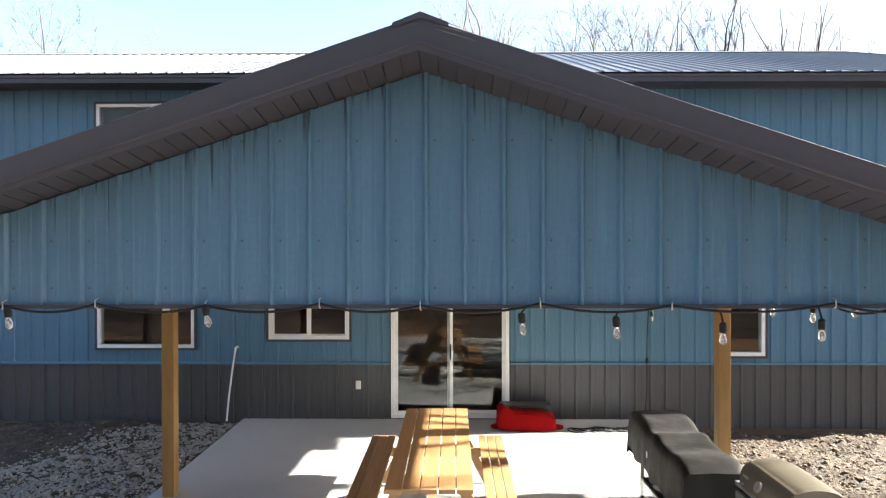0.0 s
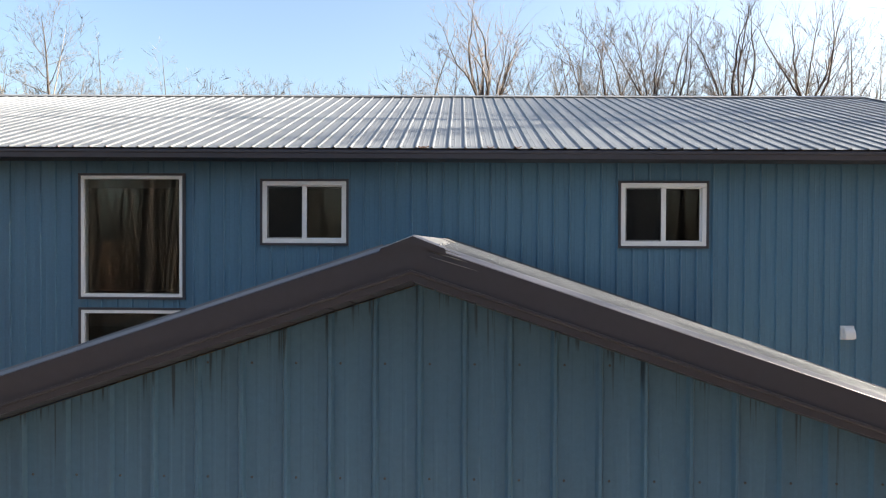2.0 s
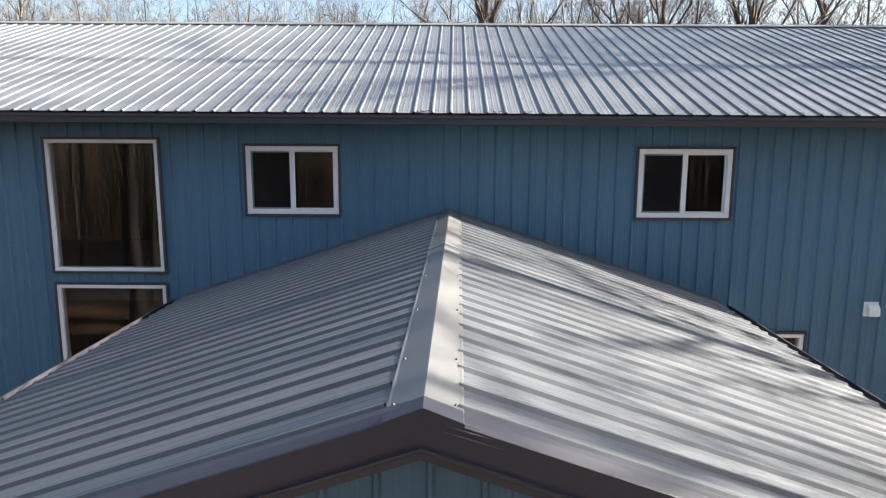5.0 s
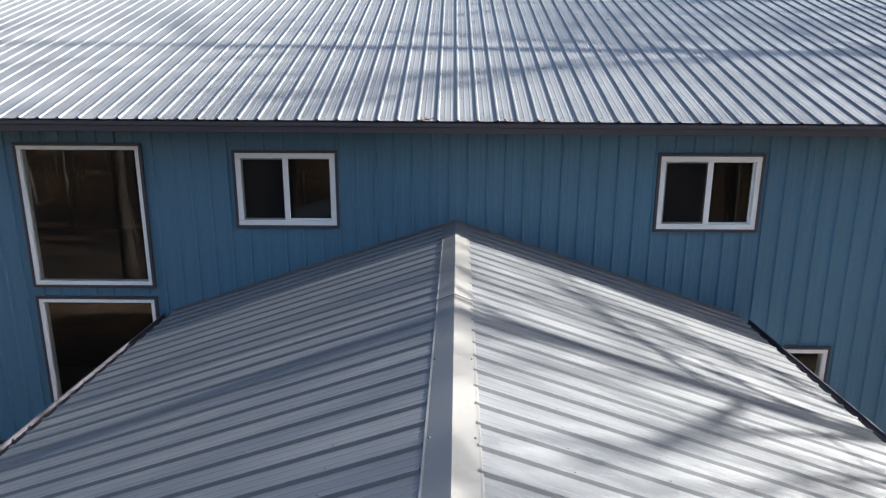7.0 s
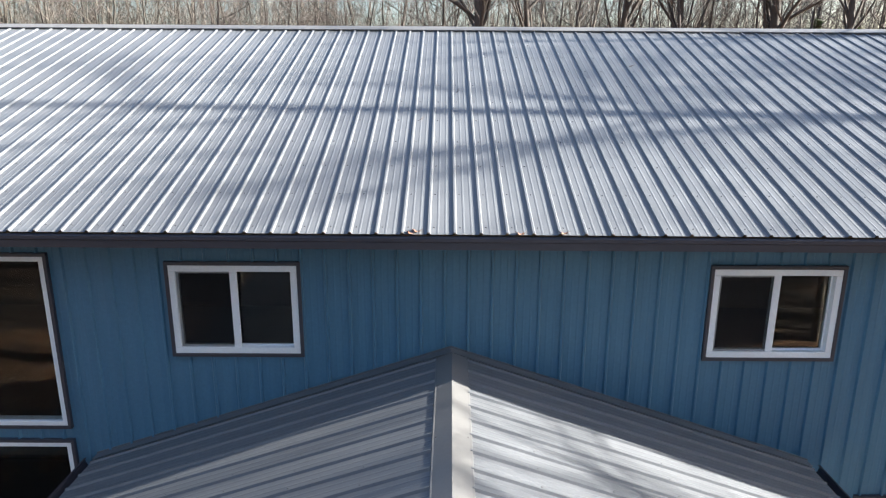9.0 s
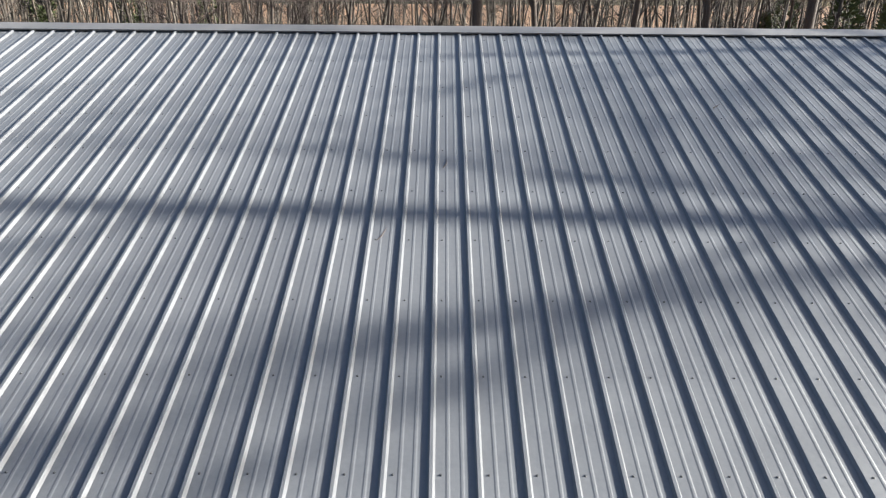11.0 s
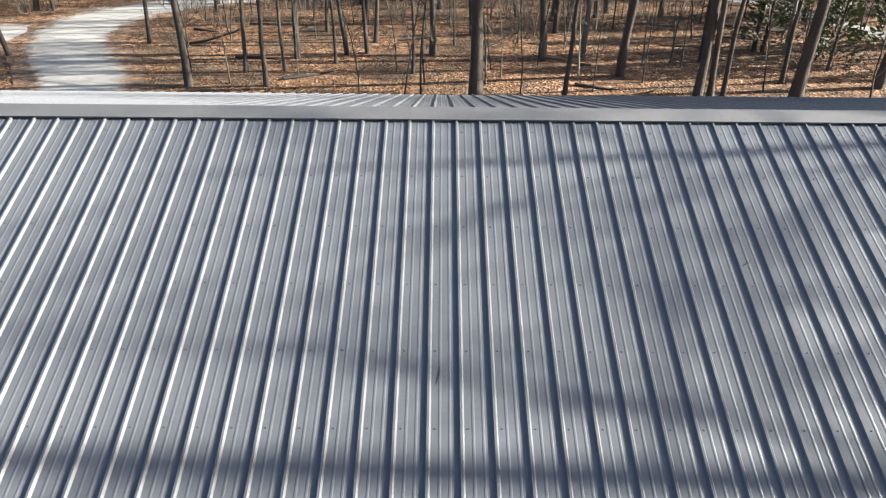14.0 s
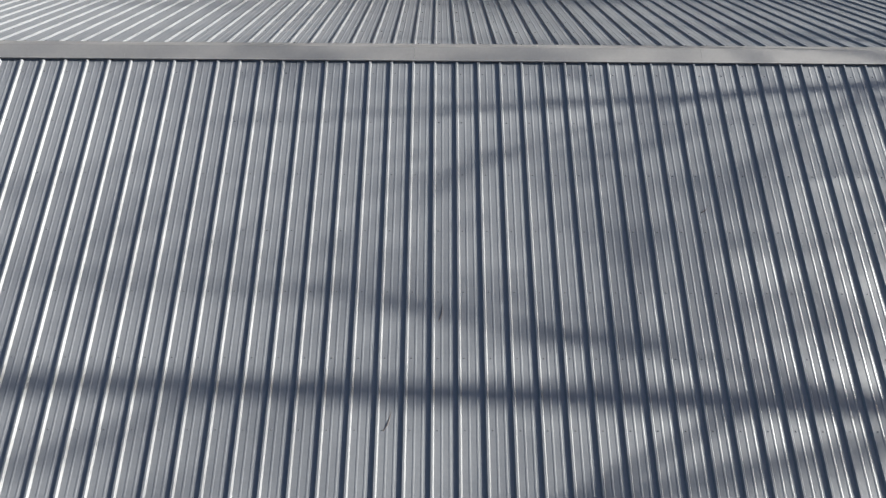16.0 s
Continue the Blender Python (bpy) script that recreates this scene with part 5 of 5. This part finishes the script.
def vase(seed, height, radius, fork, limbs):
    """A bare tree whose trunk parts low into a fan of rising limbs with fine ends."""
    rng = random.Random(seed)
    wood, crown = Builder(), Builder()
    trunk = bent(rng, Vector((0, 0, -0.3)), Vector((0, 0, 1)), height * fork, 6, 0.03, 0.02)
    wood.tube(trunk, [radius * (1.3 if i == 0 else 1 - 0.06 * i) for i in range(7)], 9)
    for k in range(limbs):
        p = trunk[4].lerp(trunk[6], rng.random())
        a = k * 2.4 + rng.gauss(0, 0.3)
        ln = height * (1 - fork) * rng.uniform(0.75, 1.1)
        limb = bent(rng, p, Vector((math.cos(a), math.sin(a), rng.uniform(0.7, 3.2))), ln, 8, 0.12, 0.05)
        r0 = radius * rng.uniform(0.28, 0.45)
        lr = [max(0.008, r0 * (1 - 0.88 * j / 8)) for j in range(9)]
        wood.tube(limb, lr, 5)
        for b in range(11):
            j = rng.randint(1, 7)
            q = limb[j].lerp(limb[j + 1], rng.random())
            dl = (limb[j + 1] - limb[j]).normalized()
            l2 = ln * rng.uniform(0.16, 0.38) * (1.2 - 0.06 * j)
            br = bent(rng, q, dl + Vector((rng.gauss(0, 0.5), rng.gauss(0, 0.5), rng.uniform(0.0, 0.5))), l2, 4, 0.16, 0.06)
            crown.tube(br, [max(0.005, lr[j] * 0.5 * (1 - 0.8 * c / 4)) for c in range(5)], 3)
            for _ in range(7):
                c = rng.randint(1, 4)
                w3 = (br[c] - br[c - 1]).normalized() + Vector((rng.gauss(0, 0.5), rng.gauss(0, 0.5), rng.uniform(-0.1, 0.6)))
                tw = bent(rng, br[c].copy(), w3, l2 * rng.uniform(0.25, 0.6), 2, 0.2, 0.04)
                crown.tube(tw, [0.008, 0.0055, 0.003], 3)
    return wood, crown


def tree_kind(seed, height, radius, low, limbs, spread, label, wander=0.05):
    wood, crown = vase(seed, height, radius, low, limbs) if spread == 0 else grow(seed, height, radius, low, limbs, spread, wander=wander)
    root = thing("tree", label, "tree", group="bare woodland trees")
    for nm, bl, mt in (("trunk", wood, BARK), ("crown", crown, TWIGS)):
        ob = new(nm, bl.mesh(nm, mt))
        ob.parent = root
    return root


KINDS = [tree_kind(11, 19, 0.18, 0.38, 22, 0.30, "tall bare deciduous tree with grey-brown bark"),
         tree_kind(12, 17, 0.14, 0.45, 20, 0.26, "slender bare deciduous tree with upswept branches"),
         tree_kind(13, 20, 0.26, 0.33, 24, 0.33, "broad bare deciduous tree with forking limbs"),
         tree_kind(14, 15, 0.095, 0.42, 18, 0.25, "young bare deciduous tree with a thin trunk"),
         tree_kind(15, 18, 0.155, 0.5, 20, 0.30, "tall bare deciduous tree with a high crown"),
         tree_kind(16, 23, 0.195, 0.5, 15, 0.17, "tall leaning bare tree with few limbs"),
         tree_kind(17, 26, 0.19, 0.45, 16, 0.22, "very tall leaning bare tree with a stout straight trunk", 0.006),
         tree_kind(18, 19, 0.27, 0.64, 13, 0, "bare tree parting low into a fan of rising limbs"),
         tree_kind(19, 18, 0.19, 0.64, 10, 0, "bare tree with a vase of slender rising limbs")]
rng = random.Random(77)
SPOTS = [
    # beside the house on the sunny side
    (17.0, 0.36, 6, 1.0), (19.5, 4.6, 1, 1.15), (21.5, 9.4, 4, 1.1), (14.2, 6.3, 2, 0.77), (11.9, -2.2, 2, 0.8), (14.5, -4.8, 2, 0.75), (25.0, -1.5, 0, 1.1), (36.0, 4.5, 2, 0.8), (24.0, -4.2, 5, 0.95), (22.0, -6.2, 0, 1.1), (30.0, -9.5, 2, 1.05), (23.0, 13.0, 1, 1.1), (16.0, -12.0, 3, 1.1), (21.0, -15.0, 0, 1.0), (15.5, -17.5, 1, 1.0), (27.0, -18.0, 4, 1.05), (19.0, -21.0, 2, 1.0), (24.0, -24.0, 1, 1.1),
    # in front of the house, seen in its windows
    (-8.35, -8.42, 2, 0.75), (-11.74, -17.4, 3, 0.85), (-10.4, -15.4, 3, 0.8), (-13.6, -21.0, 0, 0.8), (-15.5, -19.0, 1, 0.8), (-6.0, -17.0, 3, 0.9), (9.0, -16.5, 0, 0.75), (11.0, -18.0, 3, 1.0), (7.0, -19.0, 3, 1.0), (-1.5, -18.0, 3, 1.0),
    # behind the house
    (1.6, 27.2, 7, 1.0), (-11.0, 28.4, 2, 0.64), (-7.6, 28.5, 0, 0.66), (-15.1, 34.9, 1, 0.8), (-9.0, 30.4, 1, 0.75), (-7.2, 30.7, 3, 0.85), (-7.0, 32.7, 0, 0.7), (-5.0, 32.0, 3, 0.85),
    (-3.4, 35.8, 1, 0.82), (-1.2, 30.6, 3, 0.84), (-0.7, 26.8, 3, 0.55), (5.3, 26.7, 3, 1.1), (10.9, 26.8, 8, 1.0), (11.6, 27.1, 1, 1.0), (12.3, 27.5, 3, 1.1), (15.0, 26.7, 7, 0.95), (15.6, 29.3, 3, 1.1),
    (-21.0, 32.4, 1, 0.85), (-12.7, 33.1, 0, 0.7), (13.1, 32.8, 1, 1.0), (19.5, 28.5, 8, 1.1), (8.5, 30.5, 8, 1.05), (5.2, 33.0, 8, 1.0), (-26.2, 45.5, 0, 0.85), (-6.9, 43.0, 4, 0.8), (0.0, 43.2, 4, 0.95), (-13.3, 41.2, 3, 0.9)]


def tall(x, y):
    """How high the woods stand, seen from the yard: lower beyond the middle of the house, higher to the east."""
    d = y + 9.6
    q = x / d
    return 4.3 + d * (0.34 if q < -0.44 else 0.27 if q < -0.36 else 0.225 if q < -0.09 else 0.34)


HEIGHTS = (19, 17, 20, 15, 18, 23, 26, 18, 17)


def free(x, y, gap):
    if -14 < x < 12 and -15 < y < 15:
        return False
    if abs(x - (-15.5 - 0.25 * max(0, y - 26))) < 3.6 and y < 50:
        return False
    return all((x - a) ** 2 + (y - b) ** 2 > gap * gap for a, b, *_ in SPOTS)


while len(SPOTS) < 68:
    x, y = rng.uniform(-36, 40), rng.uniform(29, 50)
    if free(x, y, 2.6):
        k = rng.randrange(5)
        SPOTS.append((x, y, k, min(rng.uniform(0.85, 1.15), tall(x, y) / HEIGHTS[k] * rng.uniform(0.9, 1.08))))
used = set()
for x, y, k, s in SPOTS:
    m = pose(x, y, ground_z(x, y), 0, 0, rng.uniform(0, 360))
    if k == 6:
        m = m @ Matrix.Rotation(-m.to_euler().z, 4, "Z") @ Matrix.Rotation(radians(-15.1), 4, "X") @ Matrix.Rotation(0.6, 4, "Z")
    if k not in used:
        used.add(k)
        KINDS[k].matrix_basis = m @ Matrix.Scale(s, 4)
    else:
        ob = copy_thing(KINDS[k], m)
        ob.scale = (s, s, s)

# far woods: many thinner trees and saplings in one sheet of wood
def woods(name, spots, label, seed, stout=1.0, twigs=6):
    rs = random.Random(seed)
    protos = []
    for light in (False, True):
        for q in range(6):
            w, c = grow(seed + q, 17 + q % 3, (0.115 + 0.022 * (q % 3)) * stout, 0.3 + 0.03 * q, 10 if light else 13, 0.24, False, light, twigs=twigs)
            protos.append((np.array(w.v + c.v), np.array(w.f + [tuple(i + len(w.v) for i in t) for t in c.f])))
    for q in range(4):
        w, c = grow(seed + 20 + q, 7 + q, 0.045, 0.15, 12, 0.22, False, True, twigs=twigs)
        protos.append((np.array(w.v + c.v), np.array(w.f + [tuple(i + len(w.v) for i in t) for t in c.f])))
    V, F, n = [], [], 0
    for x, y, small in spots:
        v, f = protos[rs.randrange(12, 16) if small else rs.randrange(6) + (6 if y > 55 or y < 0 else 0)]
        a, s = rs.uniform(0, 6.28), rs.uniform(0.75, 1.15)
        if y > 20:
            s = min(s, tall(x, y) / 18 * rs.uniform(0.88, 1.1))
        rot = np.array([[math.cos(a), -math.sin(a), 0], [math.sin(a), math.cos(a), 0], [0, 0, 1]])
        V.append((v * s) @ rot.T + np.array([x, y, ground_z(x, y)]))
        F.append(f + n)
        n += len(v)
    V, F = np.concatenate(V), np.concatenate(F)
    me = bpy.data.meshes.new(name)
    me.vertices.add(len(V))
    me.vertices.foreach_set("co", V.ravel())
    me.loops.add(F.size)
    me.loops.foreach_set("vertex_index", F.ravel())
    me.polygons.add(len(F))
    me.polygons.foreach_set("loop_start", np.arange(0, F.size, 4))
    me.update(calc_edges=True)
    me.materials.append(WOODS)
    return tagged(new(name, me), label, "woods", kind="stuff")


WOODS, wnt, wbs = mat_base("far_bark")
geo = wnt.nodes.new("ShaderNodeNewGeometry")
wcol = ramp(wnt, geo.outputs["Random Per Island"], [(0.0, (0.012, 0.010, 0.008)), (0.6, (0.052, 0.043, 0.034)), (0.88, (0.12, 0.10, 0.08)), (1.0, (0.34, 0.30, 0.25))])
wnt.links.new(mix(wnt, 0.5, wcol, ramp(wnt, add_noise(wnt, 1.5, 5), [(0.3, (0.03, 0.025, 0.020)), (0.7, (0.13, 0.11, 0.088))])), wbs.inputs["Base Color"])
wbs.inputs["Roughness"].default_value = 0.9
spots = []
while len(spots) < 800:
    x, y = rng.uniform(-80, 80), 33 + 80 * rng.random() ** 1.1
    if abs(x) < 14 + y * 0.8 and free(x, y, 1.3):
        spots.append((x, y, rng.random() < 0.42))
while len(spots) < 900:
    x, y = rng.uniform(-36, 40), rng.uniform(26, 42)
    if free(x, y, 0.7):
        spots.append((x, y, True))
while len(spots) < 1040:
    x, y = rng.uniform(-48, -8), rng.uniform(48, 78)
    if free(x, y, 1.0):
        spots.append((x, y, False))
while len(spots) < 1210:
    x, y = rng.uniform(0, 58), rng.uniform(48, 86)
    if free(x, y, 1.0):
        spots.append((x, y, False))
while len(spots) < 1380:
    x, y = rng.uniform(-75, 75), rng.uniform(46, 105)
    if abs(x) < 10 + y * 0.68 and free(x, y, 0.7):
        spots.append((x, y, True))
woods("woods_behind", spots, "dense bare winter woods behind the house", 200)
spots = []
while len(spots) < 260:
    x, y = rng.uniform(-75, 60), -20 - 90 * rng.random()
    if free(x, y, 1.5):
        spots.append((x, y, rng.random() < 0.35))
while len(spots) < 400:
    x, y = rng.uniform(-24, 34), -16 - 34 * rng.random() ** 1.2
    if free(x, y, 1.2):
        spots.append((x, y, rng.random() < 0.4))
while len(spots) < 475:
    x, y = rng.uniform(13, 45), rng.uniform(-34, -10)
    if free(x, y, 1.5):
        spots.append((x, y, rng.random() < 0.25))
while len(spots) < 515:
    x, y = rng.choice((-1, 1)) * rng.uniform(34, 75), rng.uniform(-20, 35)
    spots.append((x, y, rng.random() < 0.3))
while len(spots) < 528:
    x, y = (rng.uniform(-24, -6) if rng.random() < 0.5 else rng.uniform(5, 28)), rng.uniform(-20, -11.5)
    if all((x - a) ** 2 + (y - b) ** 2 > 1.6 for a, b, *_ in spots[515:]):
        spots.append((x, y, rng.random() < 0.3))
while len(spots) < 537:
    x, y = (rng.uniform(-18, -6) if rng.random() < 0.6 else rng.uniform(5, 14)), rng.uniform(-16, -9.5)
    if all((x - a) ** 2 + (y - b) ** 2 > 1.6 for a, b, *_ in spots[515:]):
        spots.append((x, y, False))
while len(spots) < 800:
    x, y = rng.uniform(-32, 34), -13.5 - 30 * rng.random() ** 1.2
    if all((x - a) ** 2 + (y - b) ** 2 > 0.5 for a, b, *_ in spots[537:]):
        spots.append((x, y, rng.random() < 0.3))
while len(spots) < 1190:
    spots.append((rng.uniform(-75, 70), rng.uniform(-80, -36), rng.random() < 0.25))
woods("woods_around", spots, "bare winter woods in front of and beside the house", 300, 0.62, 3)

def brush(name, count, place, label, seed):
    """Thin upright stems and side shoots in loose clumps."""
    rs = random.Random(seed)
    b = Builder()
    for _ in range(count):
        x, y = place(rs)
        g = Vector((x, y, ground_z(x, y)))
        for _ in range(rs.randint(2, 5)):
            foot = g + Vector((rs.gauss(0, 0.35), rs.gauss(0, 0.35), 0))
            tip = foot + Vector((rs.gauss(0, 0.45), rs.gauss(0, 0.45), rs.uniform(1.2, 7.0)))
            w = rs.uniform(0.010, 0.03)
            mid = foot.lerp(tip, 0.5) + Vector((rs.gauss(0, 0.12), rs.gauss(0, 0.12), 0))
            b.blade(foot, mid, w)
            b.blade(mid, tip, w * 0.6)
            for _ in range(4):
                q = mid.lerp(tip, rs.uniform(-0.5, 0.9))
                b.blade(q, q + Vector((rs.gauss(0, 0.4), rs.gauss(0, 0.4), rs.uniform(0.2, 0.9))), w * 0.35)
    me = b.mesh(name, WOODS)
    return tagged(new(name, me), label, "undergrowth", kind="stuff")


def place_behind(rs):
    while True:
        x, y = rs.uniform(-80, 80), 38 + 75 * rs.random()
        if abs(x) < 10 + y * 0.72 and free(x, y, 0.5):
            return x, y


brush("undergrowth_behind", 4200, place_behind, "thin bare saplings and brush among the trees", 61)
brush("undergrowth_front", 1500, lambda rs: (rs.uniform(-34, 34), -22 - 50 * rs.random() ** 0.9), "thin bare saplings and brush before the house", 62)

# evergreens among the bare trees
def cedar(seed, height, width, label):
    rs = random.Random(seed)
    root = thing("cedar_tree", label, "tree", group="evergreen trees")
    b = Builder()
    b.tube([Vector((0, 0, -0.2)), Vector((0.05, 0, height * 0.5)), Vector((0, 0, height))], [0.14, 0.08, 0.01], 7)
    ob = new("trunk", b.mesh("trunk", BARK))
    ob.parent = root
    v, f = [], []
    for k in range(1500):
        h = rs.random() ** 0.8
        z = height * (0.08 + 0.92 * h)
        r = width * (1 - h) ** 0.75 * math.sqrt(rs.uniform(0.15, 1)) * (0.8 + 0.4 * noise.noise((h * 7, seed, 0)))
        a = rs.uniform(0, 6.283) + 0.3 * math.sin(h * 30)
        c = Vector((r * math.cos(a), r * math.sin(a), z - 0.15 * r))
        out = Vector((math.cos(a), math.sin(a), rs.uniform(-0.1, 0.9))).normalized()
        sd = out.orthogonal().normalized()
        sd.rotate(Matrix.Rotation(rs.uniform(0, 6.28), 3, out))
        ln, wd = rs.uniform(0.18, 0.42), rs.uniform(0.05, 0.12)
        n = len(v)
        v += [(c - out * ln * 0.3)[:], (c + sd * wd)[:], (c + out * ln)[:], (c - sd * wd + out.cross(sd) * 0.05)[:]]
        f += [(n, n + 1, n + 2), (n, n + 2, n + 3)]
    me = bpy.data.meshes.new("crown")
    me.from_pydata(v, [], f)
    me.materials.append(NEEDLE)
    ob = new("crown", me)
    ob.parent = root
    return root


c1 = cedar(5, 9.0, 2.0, "dark green cedar among the bare trees")
c1.matrix_basis = pose(22.5, 33.0, -0.2)
for x, y, s in ((16.8, 34.5, 0.8), (18.6, 31.2, 0.65), (27, 36, 0.9), (19.5, 37.5, 0.75), (30, 31, 0.8), (24.5, 41, 1.1), (-30.5, 36, 0.9), (-35, 41, 1.1), (-27.5, 47, 0.8), (34, 44, 1.1), (-36, 62, 1.25), (-30, 67, 1.2), (-43, 58, 1.2), (-24, 72, 1.3), (30, 60, 1.2)):
    copy_thing(c1, pose(x, y, -0.2, 0, 0, rng.uniform(0, 360))).scale = (s, s, s)


# ---- a dark box beside the drive ----
BOXPAINT = surface("weathered_dark_boards", (0.05, 0.045, 0.04), (0.03, 0.027, 0.025), 2.0, (0.6, 0.8), 20)
bx = thing("storage_bin", "dark weathered storage bin beside the gravel drive", "bin", (-14.3, 47.6, ground_z(-14.3, 47.6)), 6)
boxpart("body", (-0.5, 0.5, -0.35, 0.35, 0.0, 0.66), BOXPAINT, bx, 0.02)
boxpart("lid", (-0.53, 0.53, -0.38, 0.38, 0.661, 0.74), BOXPAINT, bx, 0.015)


# ---- fallen logs and branches on the woodland floor ----
def fallen_log(x, y, ln, r, turn, seed):
    rs = random.Random(seed)
    lg = thing("fallen_log", "weathered grey-brown fallen log on the leaf litter", "log", (x, y, ground_z(x, y) + r * 0.7), turn, "fallen wood")
    b = Builder()
    pts = bent(rs, Vector((0, 0, 0)), Vector((1, 0, 0)), ln, 6, 0.05, 0.0)
    b.tube(pts, [r * (1 - 0.6 * k / 6) for k in range(7)], 8)
    ob = new("stem", b.mesh("stem", BARK))
    ob.parent = lg
    for k in range(rs.randint(1, 3)):
        b = Builder()
        q = pts[rs.randint(2, 5)]
        b.tube(bent(rs, q, Vector((0.7, rs.uniform(-1, 1), rs.uniform(0.05, 0.4))), ln * rs.uniform(0.15, 0.35), 4, 0.15, -0.02), [r * 0.4, r * 0.3, r * 0.22, r * 0.15, r * 0.06], 5)
        ob = new("snag", b.mesh("snag", BARK))
        ob.parent = lg


lg = random.Random(91)
for k in range(34):
    while True:
        x, y = lg.uniform(-24, 26), lg.uniform(19, 46)
        if free(x, y, 0.8):
            break
    fallen_log(x, y, lg.uniform(1.2, 4.5), lg.uniform(0.04, 0.11), lg.uniform(-35, 35) + 180 * (k % 2), 400 + k)
